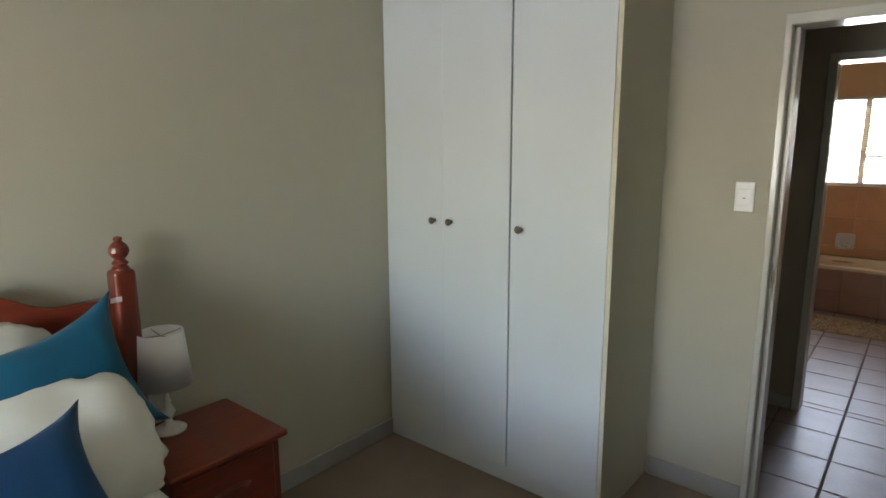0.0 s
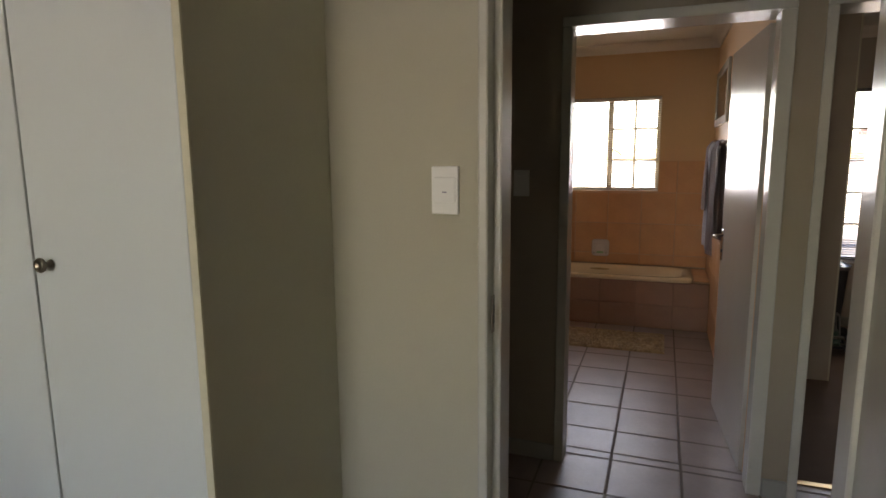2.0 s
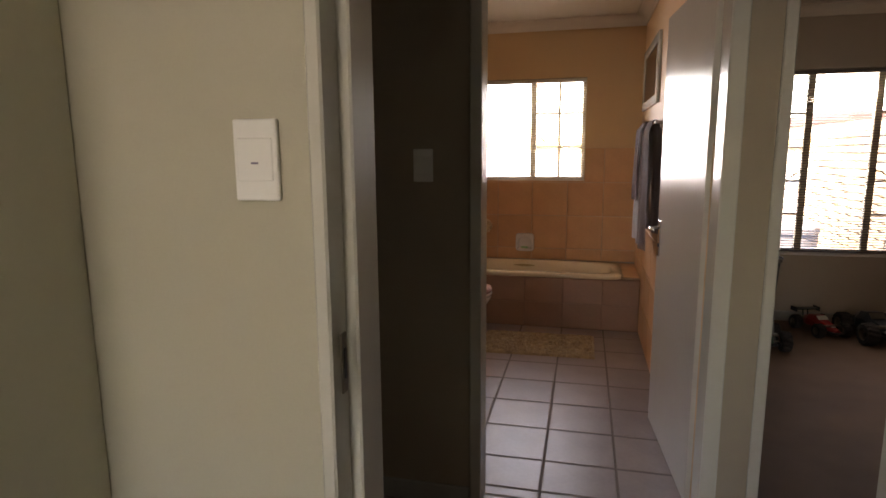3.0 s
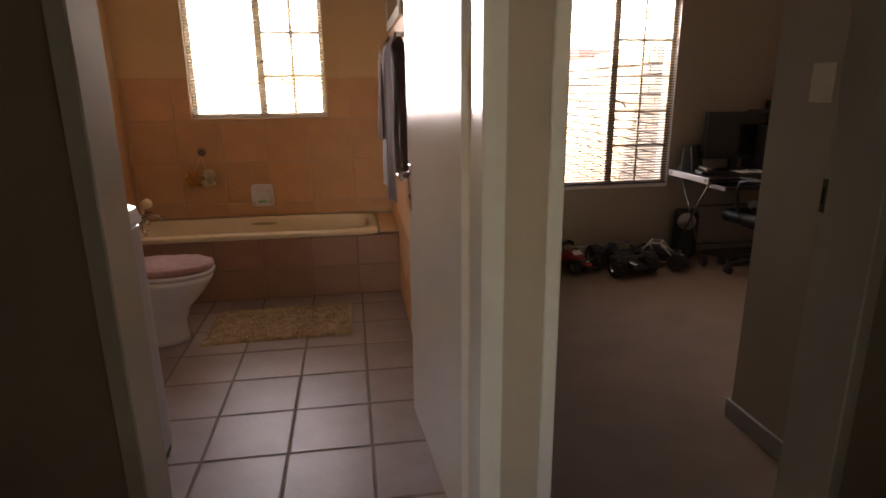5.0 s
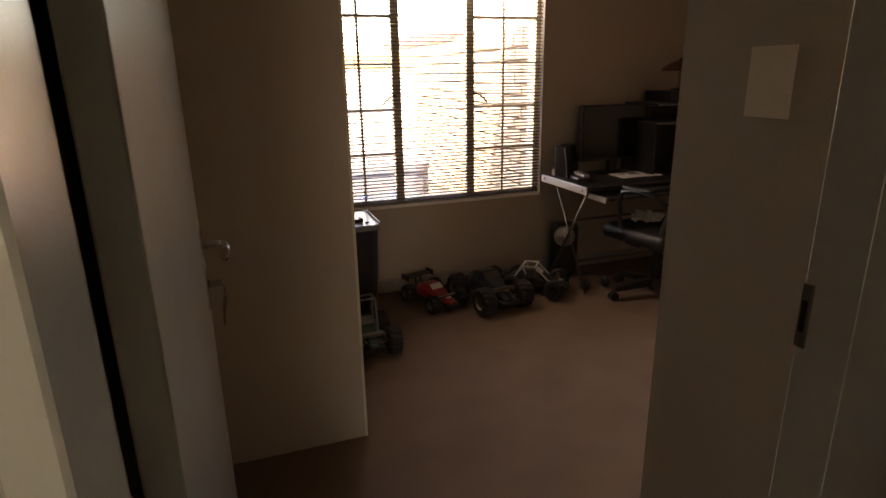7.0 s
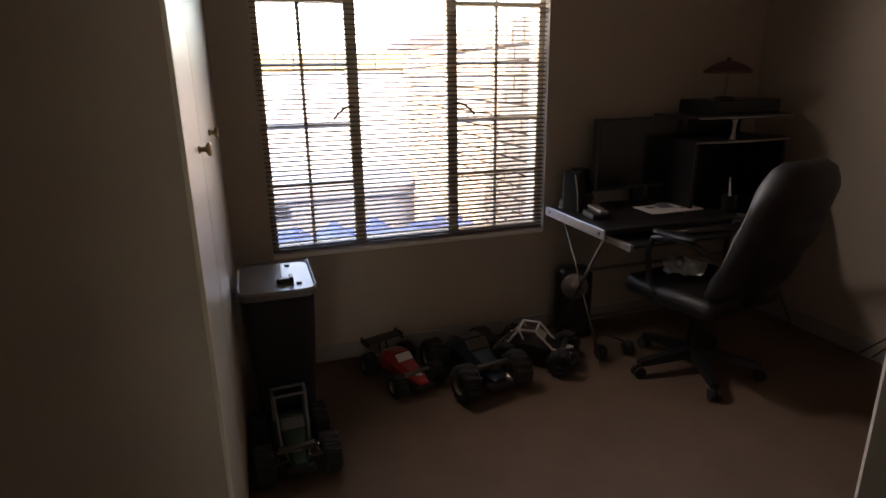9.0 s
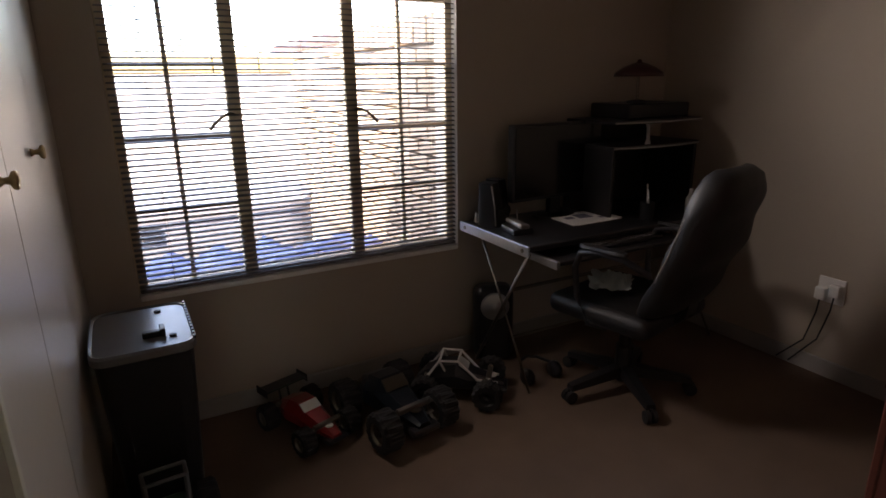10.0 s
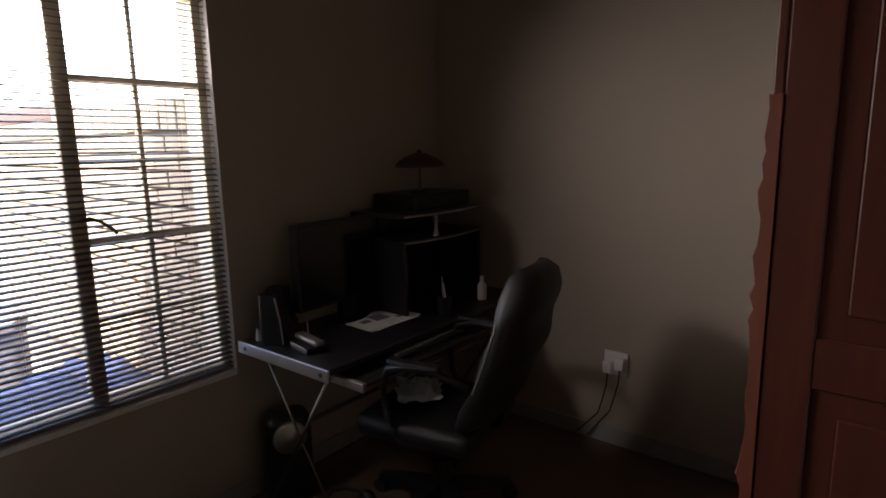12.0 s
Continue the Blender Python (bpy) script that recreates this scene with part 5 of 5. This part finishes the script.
def speaker(x, y, rz):
    s = thing("speaker", "small upright black computer speaker on the desk", "speaker", x, y, DZ + 0.0005, rz, group="speakers on the desk")
    part("cabinet", loft([oval(0, 0, 0, 0.042, 0.055, 24, 5), oval(0, 0.006, 0.10, 0.040, 0.050, 24, 5), oval(0, 0.016, 0.205, 0.036, 0.040, 24, 5)]), "plastic_black", s)
    part("trim", pipe([(-0.040, -0.050, 0.01), (-0.040, -0.043, 0.10), (-0.034, -0.020, 0.195)], 0.0035, 6), "silver", s, "thin silver side trim")
    part("cone", moved(lathe([(0.030, 0.0), (0.026, 0.006), (0.010, 0.001), (0.0, 0.004)], 18), pose(0, -0.056, 0.06, 85, 0, 0)), "rubber", s)


speaker(2.905, 6.50, 25)
speaker(2.985, 6.565, 15)
tagged(mesh("card_stand", loft([[(2.865, 6.575, DZ + 0.001), (2.955, 6.555, DZ + 0.001), (2.960, 6.580, DZ + 0.001), (2.870, 6.600, DZ + 0.001)], [(2.868, 6.583, DZ + 0.055), (2.895, 6.577, DZ + 0.030), (2.898, 6.581, DZ + 0.030), (2.870, 6.587, DZ + 0.055)]]), "paper"),
       "folded white card standing on the desk edge", "card")
phone = thing("telephone", "dark handset lying on a cradle on the desk", "telephone", 2.935, 6.33, DZ + 0.0005, -10)
part("cradle", box(-0.05, 0.05, -0.07, 0.07, 0.0, 0.028, 0.006, 2), "plastic_black", phone)
part("handset", box(-0.022, 0.022, -0.085, 0.085, 0.030, 0.052, 0.008, 2), "plastic_satin", phone)
part("antenna", rod((0.03, 0.06, 0.02), (0.03, 0.068, 0.09), 0.003, 6), "silver", phone)

for i, (dz, rz, dx) in enumerate(((0.0, -2, 0.0), (0.0022, 3, 0.012), (0.0044, -5, -0.006))):
    sheet = tagged(mesh("paper_sheet", box(-0.150, 0.150, -0.105, 0.105, 0.0, 0.0016), "paper"), "printed white sheet in a loose stack on the desk", "paper", group="papers on the desk")
    sheet.matrix_world = pose(3.375 + dx, 6.375, DZ + 0.0012 + dz, 0, 0, rz)
    if i == 2:
        for a, b, c, d in ((-0.03, 0.05, -0.02, 0.06), (-0.10, -0.05, -0.01, 0.03), (0.07, 0.12, -0.05, -0.02)):
            part("print", box(a, b, c, d, 0.0017, 0.0021), "ink", sheet)

kb = thing("keyboard", "black keyboard on the pulled-out shelf", "keyboard", 3.36, 6.125, DZ - 0.0575)
part("case", box(-0.22, 0.22, -0.07, 0.07, 0.0, 0.018, 0.004), "plastic_black", kb)
bm = None
for r in range(5):
    for i in range(15):
        bm = box(-0.205 + i * 0.0275, -0.183 + i * 0.0275, -0.055 + r * 0.023, -0.037 + r * 0.023, 0.018, 0.024, bm=bm)
tagged(part("keys", bm, "plastic_satin", kb), kind="stuff")

pen = thing("pen_cup", "dark cup with two upright pens on the desk", "pen cup", 3.62, 6.20, DZ + 0.0005)
part("cup", lathe([(0.0, 0.0), (0.032, 0.0), (0.036, 0.085), (0.033, 0.085), (0.030, 0.004), (0.0, 0.004)], 18), "plastic_black", pen)
part("pen", rod((0.0, 0.0, 0.005), (0.012, 0.02, 0.17), 0.004, 7), "silver", pen)
part("pen", rod((0.01, -0.01, 0.005), (-0.02, -0.014, 0.15), 0.004, 7), "plastic_white", pen)
bt = tagged(mesh("small_bottle", lathe([(0.0, 0.0), (0.022, 0.0), (0.024, 0.01), (0.024, 0.07), (0.010, 0.095), (0.010, 0.12), (0.0, 0.12)], 16, 3.93, 6.20), "pale_plastic", smooth=True), "small pale bottle on the desk beside the shelf", "bottle")
bt.location.z = DZ + 0.0005

# round things under the desk
sub = thing("subwoofer", "round-fronted dark subwoofer standing under the desk", "subwoofer", 2.955, 6.56, 0, -25)
part("cabinet", box(-0.10, 0.10, -0.10, 0.04, 0.0, 0.40, 0.05, 5), "plastic_black", sub)
part("cone", moved(lathe([(0.072, 0.0), (0.064, 0.012), (0.03, 0.002), (0.025, 0.010), (0.0, 0.013)], 26), pose(0.0, -0.101, 0.305, 90, 0, 0)), "silver", sub, "grey dished cone", smooth=True)
hd = thing("headphones", "black headphones lying on the carpet under the desk", "headphones", 3.00, 6.20, 0.0)
part("band", pipe([(-0.08, 0, 0.045), (-0.085, 0.04, 0.06), (-0.05, 0.10, 0.07), (0.0, 0.12, 0.075), (0.05, 0.10, 0.07), (0.085, 0.04, 0.06), (0.08, 0, 0.045)], 0.008, 8), "plastic_black", hd, smooth=True)
for s in (-1, 1):
    part("ear_cup", moved(lathe([(0.0, -0.02), (0.034, -0.02), (0.042, 0.0), (0.034, 0.02), (0.0, 0.02)], 18), pose(s * 0.08, 0, 0.042, 0, 90, 0)), "plastic_black", hd, smooth=True)


# office chair
ch = thing("office_chair", "high-backed black leather office chair on five casters turned to the desk", "office chair", 3.285, 5.96, 0, 101)
part("gas_lift", rod((0, 0, 0.07), (0, 0, 0.35), 0.028, 14, bm=rod((0, 0, 0.05), (0, 0, 0.22), 0.040, 14)), "plastic_black", ch)
for i in range(5):
    t = 2 * math.pi * (i + 0.03) / 5
    c, s = math.cos(t), math.sin(t)
    bm = loft([[(0.03 * c - 0.03 * s * u, 0.03 * s + 0.03 * c * u, z) for u, z in ((-1, 0.075), (1, 0.075), (0.8, 0.125), (-0.8, 0.125))],
               [(0.295 * c - 0.022 * s * u, 0.295 * s + 0.022 * c * u, z) for u, z in ((-1, 0.060), (1, 0.060), (0.8, 0.085), (-0.8, 0.085))]])
    leg = part("base_arm", bm, "plastic_black", ch)
    bm = None
    for side in (-1, 1):
        a = Vector((0.295 * c, 0.295 * s, 0.028))
        n = Vector((-s, c, 0)) * side
        bm = rod(a + n * 0.006, a + n * 0.024, 0.028, 16, bm=bm)
    bm = rod((0.295 * c, 0.295 * s, 0.028), (0.295 * c, 0.295 * s, 0.066), 0.008, 8, bm=bm)
    part("caster", bm, "rubber", leg)
part("mechanism", box(-0.10, 0.10, -0.09, 0.09, 0.345, 0.38, 0.01), "plastic_black", ch)
k = box(-0.24, 0.26, -0.255, 0.255, 0.375, 0.472, 0.045, 4)
bmesh.ops.subdivide_edges(k, edges=k.edges[:], cuts=1, use_grid_fill=True)
part("seat", k, "leather", ch, "padded leather seat", smooth=True)
secs = []
for t in range(25):
    u = t / 24
    z = 0.46 + 0.61 * u
    x = -0.215 - 0.055 * math.sin(u * math.pi * 0.9) - 0.18 * u ** 1.2
    hw = (0.225 + 0.03 * math.sin(u * math.pi)) * (1 - 0.36 * (max(0, u - 0.66) / 0.34) ** 2.2)
    th = 0.052 + 0.018 * math.sin(u * math.pi * 3) ** 2
    if t in (0, 24):
        th, hw = th * 0.45, hw * 0.86
    ring = []
    for j in range(24):
        a = 2 * math.pi * j / 24
        cc, ss = math.cos(a), math.sin(a)
        ring.append((x + th * math.copysign(abs(cc) ** 0.7, cc) + 0.03 * abs(ss) ** 2, hw * math.copysign(abs(ss) ** 0.6, ss), z))
    secs.append(ring)
part("backrest", loft(secs), "leather", ch, "tall padded leather backrest", smooth=True)
part("back_spine", loft([[(-0.13, -0.04, 0.41), (-0.13, 0.04, 0.41), (-0.10, 0.04, 0.39), (-0.10, -0.04, 0.39)], [(-0.285, -0.04, 0.45), (-0.285, 0.04, 0.45), (-0.26, 0.04, 0.42), (-0.26, -0.04, 0.42)], [(-0.33, -0.035, 0.66), (-0.33, 0.035, 0.66), (-0.31, 0.035, 0.66), (-0.31, -0.035, 0.66)]]), "plastic_black", ch)
for s in (-1, 1):
    bm = pipe([(-0.24, s * 0.25, 0.66), (-0.14, s * 0.285, 0.715), (-0.02, s * 0.29, 0.72), (0.06, s * 0.285, 0.70), (0.09, s * 0.28, 0.63), (0.08, s * 0.27, 0.50), (0.03, s * 0.255, 0.39), (-0.03, s * 0.20, 0.37)], 0.014, 10)
    arm = part("armrest", bm, "plastic_black", ch, "looped black armrest", smooth=True)
    part("arm_pad", loft([oval(-0.05, s * 0.29, 0.731, 0.11, 0.022, 22, 3.5), oval(-0.05, s * 0.29, 0.744, 0.105, 0.019, 22, 3.5)]), "leather", arm)
    edge_pts = []
    for t in range(3, 9):
        u = t / 10
        edge_pts.append((-0.172 - 0.055 * math.sin(u * math.pi * 0.9) - 0.18 * u ** 1.2, s * (0.222 + 0.03 * math.sin(u * math.pi)) * (1 - 0.34 * max(0, u - 0.72) / 0.28), 0.46 + 0.61 * u))
    part("piping", pipe(edge_pts, 0.0045, 6), "plastic_satin", ch, "glossy edge piping")

k = bmesh.new()
n = 22
g = []
for i in range(n + 1):
    row = []
    for j in range(n + 1):
        u, v = i / n - 0.5, j / n - 0.5
        rr = math.hypot(u, v)
        fold = noise.noise(Vector((u * 7, v * 7, 2.2)))
        row.append(k.verts.new((0.23 * u * (1 - 0.3 * abs(fold)), 0.18 * v * (1 + 0.3 * fold), max(0.0, 0.030 + 0.035 * fold + 0.03 * math.exp(-12 * rr * rr)))))
    g.append(row)
for i in range(n):
    for j in range(n):
        k.faces.new((g[i][j], g[i + 1][j], g[i + 1][j + 1], g[i][j + 1]))
bmesh.ops.solidify(k, geom=k.faces[:], thickness=0.003)
cl = tagged(mesh("cloth", k, "cloth_pale", smooth=True), "crumpled pale cloth lying on the office chair's seat", "cloth")
cl.matrix_world = pose(3.265, 6.055, 0.4725, 0, 0, 40)

sk = thing("wall_socket", "white wall socket with two plugs low on the study wall", "wall socket", SX1, 5.59, 0.425)
part("plate", box(-0.010, 0, -0.06, 0.06, -0.06, 0.06, 0.003, 2), "plastic_white", sk)
for y, z in ((-0.03, 0.01), (0.03, -0.015)):
    p = part("plug", box(-0.050, -0.0095, y - 0.024, y + 0.024, z - 0.03, z + 0.03, 0.008, 2), "plastic_white", sk)
    part("cable", pipe([(-0.035, y, z - 0.028), (-0.045, y, z - 0.09), (-0.040, y + 0.02, z - 0.17), (-0.02, y + 0.05, z - 0.26), (-0.03, y + 0.16, 0.015 - 0.425 + 0.005)], 0.004, 6), "plastic_black", p)

# wooden wardrobe on the south wall, its end towards the doorway
wr = thing("wooden_wardrobe", "tall red-brown wooden wardrobe with panelled sides and a chipped edge", "wardrobe", 2.82, NIBY + 0.016, 0)
WD = 4.765 - NIBY - 0.016
WH = 2.15
for y0, y1 in ((0.0, 0.085), (WD - 0.105, WD - 0.02)):
    part("stile", box(0.0, 0.026, y0, y1, 0.0, WH, 0.004), "wardrobe_wood", wr)
for z0, z1 in ((0.0, 0.14), (1.02, 1.12), (WH - 0.12, WH)):
    part("rail", box(0.002, 0.026, 0.085, WD - 0.105, z0, z1, 0.003), "wardrobe_wood", wr)
for z0, z1 in ((0.14, 1.02), (1.12, WH - 0.12)):
    part("side_panel", box(0.010, 0.020, 0.086, WD - 0.106, z0, z1), "wardrobe_wood", wr)
    part("raised_field", box(0.004, 0.011, 0.13, WD - 0.15, z0 + 0.05, z1 - 0.05, 0.005), "wardrobe_wood", wr)
part("carcass", box(0.027, 0.895, 0.0, WD - 0.022, 0.02, WH - 0.002), "wardrobe_wood", wr)
for a, b in ((0.0, 0.447), (0.449, 0.896)):
    d = part("door", box(a, b, WD - 0.020, WD, 0.05, WH - 0.03, 0.004), "wardrobe_wood", wr)
    part("door_handle", pipe([(a + (0.41 if a < 0.1 else 0.04), WD, 1.0), (a + (0.41 if a < 0.1 else 0.04), WD + 0.03, 1.02), (a + (0.41 if a < 0.1 else 0.04), WD + 0.03, 1.12), (a + (0.41 if a < 0.1 else 0.04), WD, 1.14)], 0.005, 7), "brass", d)
part("cornice", box(-0.02, 0.916, 0.0, WD + 0.02, WH, WH + 0.05, 0.012, 2), "wardrobe_wood", wr)
rnd = random.Random(8)
rings = []
for i in range(34):
    z, o, q = 0.72 + i * 0.026, rnd.uniform(0.002, 0.016), rnd.uniform(0.006, 0.016)
    rings.append([(-0.003, WD - 0.019, z), (q, WD - 0.019, z), (q, WD + o, z), (-0.003, WD + o * 0.7, z)])
bm = loft(rings)
part("chipped_edge", bm, "chip_wood", wr, "splintered veneer along the edge")


# ---- pieces of floors and walls, last ----
def tile_grid(parent, name, mat, axis, at, lines_u, lines_v, area, holes, gap, thick, face):
    """Tiles on a plane: u and v run along the other two axes; face is the side the glaze looks to."""
    cache = {}
    for u0, u1 in zip(lines_u, lines_u[1:]):
        for v0, v1 in zip(lines_v, lines_v[1:]):
            a0, a1, b0, b1 = max(u0, area[0]), min(u1, area[1]), max(v0, area[2]), min(v1, area[3])
            if a1 - a0 < 0.012 or b1 - b0 < 0.012:
                continue
            for r in rect_minus((a0, a1, b0, b1), holes):
                w, h = r[1] - r[0] - gap, r[3] - r[2] - gap
                if w < 0.006 or h < 0.006:
                    continue
                key = (round(w, 3), round(h, 3))
                if key not in cache:
                    bmt = box(-w / 2, w / 2, -h / 2, h / 2, -thick, 0.0)
                    top = [f for f in bmt.faces if f.normal.z > 0.9][0]
                    bmesh.ops.bevel(bmt, geom=list(top.edges), offset=min(0.003, w / 4, h / 4), segments=1, affect="EDGES")
                    me = bpy.data.meshes.new(name)
                    bmt.to_mesh(me)
                    bmt.free()
                    me.materials.append(M[mat])
                    cache[key] = me
                ob = new(name, cache[key])
                ob.parent = parent
                cu, cv = (r[0] + r[1]) / 2, (r[2] + r[3]) / 2
                t = random.uniform(-0.12, 0.12)
                if axis == "z":
                    m = pose(cu, cv, at, t, random.uniform(-0.12, 0.12), 0)
                elif axis == "y":
                    m = pose(cu, at, cv, 90 if face < 0 else -90, 0, 0)
                else:
                    m = pose(at, cu, cv, 90, 0, 90 if face > 0 else -90)
                ob.matrix_world = m


def lines(origin, step, lo, hi):
    k0 = math.floor((lo - origin) / step)
    k1 = math.ceil((hi - origin) / step)
    return [origin + step * k for k in range(k0, k1 + 1)]


random.seed(4)
FU, FV = 0.328, 0.329
hall_floor = bpy.data.objects["floor_bed_hall"]
bath_floor = bpy.data.objects["floor_bed_bathroom"]
tile_grid(hall_floor, "floor_tile", "floor_tile", "z", 0.0, lines(0.239, FU, HX0, HX1), lines(4.531, FV, DY0, BY1), (HX0, HX1, DY0 + 0.06, BY1 - 0.02), [], 0.010, 0.012, 1)
tile_grid(bath_floor, "floor_tile", "floor_tile", "z", 0.0, lines(0.239, FU, BX0, BX1), lines(4.531, FV, BY1 - 0.02, BF), (BX0, BX1, BY1 - 0.02, BF + 0.01), [], 0.010, 0.012, 1)

TU, TV, TTOP = 0.3125, 0.302, 1.470
tile_bed = structure("tile_bed_north", box(BX0, BX1, NY - 0.008, NY, 0.46, 1.175 - 0.02), "grout_light", "pale grout behind the bath wall tiles")
bm = None
for r in rect_minus((BX0, BX1, 1.155, TTOP), [BWIN]):
    bm = box(r[0], r[1], NY - 0.008, NY - 0.0001, r[2], r[3], bm=bm)
structure("tile_bed_north_upper", bm, "grout_light", "pale grout behind the bath wall tiles")
tile_grid(tile_bed, "wall_tile", "wall_tile", "y", NY - 0.012, lines(-0.716, TU, BX0, BX1), lines(TTOP, TV, 0.46, TTOP), (BX0, BX1, 0.46, TTOP), [BWIN], 0.006, 0.006, -1)
bed_w = structure("tile_bed_west", box(BX0, BX0 + 0.008, BY1, NY - 0.009, 0.0, TTOP), "grout_light", "pale grout behind the bathroom wall tiles")
tile_grid(bed_w, "wall_tile", "wall_tile", "x", BX0 + 0.012, lines(NY - 0.012, TU, BY1, NY), lines(TTOP, TV, 0.0, TTOP), (BY1, NY - 0.012, 0.0, TTOP), [], 0.006, 0.006, 1)
bed_e = structure("tile_bed_east", box(BX1 - 0.008, BX1, BY1, NY - 0.009, 0.0, TTOP), "grout_light", "pale grout behind the bathroom wall tiles")
tile_grid(bed_e, "wall_tile", "wall_tile", "x", BX1 - 0.012, lines(NY - 0.012, TU, BY1, NY), lines(TTOP, TV, 0.0, TTOP), (BY1, NY - 0.012, 0.0, TTOP), [], 0.006, 0.006, -1)
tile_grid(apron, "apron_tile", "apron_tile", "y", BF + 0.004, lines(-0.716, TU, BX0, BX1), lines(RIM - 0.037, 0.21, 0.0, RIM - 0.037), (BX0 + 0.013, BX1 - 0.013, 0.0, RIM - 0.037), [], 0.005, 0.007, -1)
tile_grid(ledge, "ledge_tile", "wall_tile", "z", RIM - 0.008, [TX1, BX1], lines(NY, 0.31, BF, NY), (TX1 + 0.002, BX1 - 0.013, BF + 0.004, NY - 0.013), [], 0.005, 0.007, 1)

# bricks of the yard walls
BRL, BRH, JT = 0.222, 0.073, 0.012
bmb = box(-BRL / 2, BRL / 2, -0.05, 0.0, -BRH / 2, BRH / 2, 0.004)
brick_me = bpy.data.meshes.new("brick")
bmb.to_mesh(brick_me)
bmb.free()
brick_me.materials.append(M["brick"])
count = 0
row = 0
z = 0.25
while z < 1.54 and count < 300:
    y = NY + 0.40 + (0.117 if row % 2 else 0.0)
    while y < 9.9 and count < 300:
        b = new("brick", brick_me)
        b.parent = yard_side
        b.matrix_world = pose(2.972 + random.uniform(-0.002, 0.002), y, z, 0, 0, -90)
        count += 1
        y += BRL + JT
    z += BRH + JT
    row += 1
bmf = bmesh.new()
row = 0
z = -0.05
while z < 1.40:
    x = -0.4 + (0.117 if row % 2 else 0.0)
    while x < 2.9:
        box(x - BRL / 2, x + BRL / 2, 10.012 + random.uniform(-0.002, 0.002), 10.03, z - BRH / 2, z + BRH / 2, bm=bmf)
        x += BRL + JT
    z += BRH + JT
    row += 1
bm_up = box(-0.0355, 0.0355, -0.05, 0.0, -0.07, 0.07, 0.004)
upright_me = bpy.data.meshes.new("brick")
bm_up.to_mesh(upright_me)
bm_up.free()
upright_me.materials.append(M["brick"])
y = NY + 0.30
while y < 8.58:
    b = new("brick", upright_me)
    b.parent = coping_near
    b.matrix_world = pose(2.975 + random.uniform(-0.003, 0.003), y, 1.655 + random.uniform(-0.003, 0.003), 0, 0, -90)
    y += 0.083
bm_bl = box(-0.195, 0.195, -0.04, 0.0, -0.08, 0.08, 0.006)
block_me = bpy.data.meshes.new("block")
bm_bl.to_mesh(block_me)
bm_bl.free()
block_me.materials.append(M["coping_block"])
x = -2.0
while x < 3.0:
    b = new("block", block_me)
    b.parent = coping_far
    b.matrix_world = pose(x, 10.022 + random.uniform(-0.003, 0.003), 1.55, 0, 0, 0)
    x += 0.403
tagged(part("far_bricks", bmf, "brick_pale", yard_far), kind="stuff")
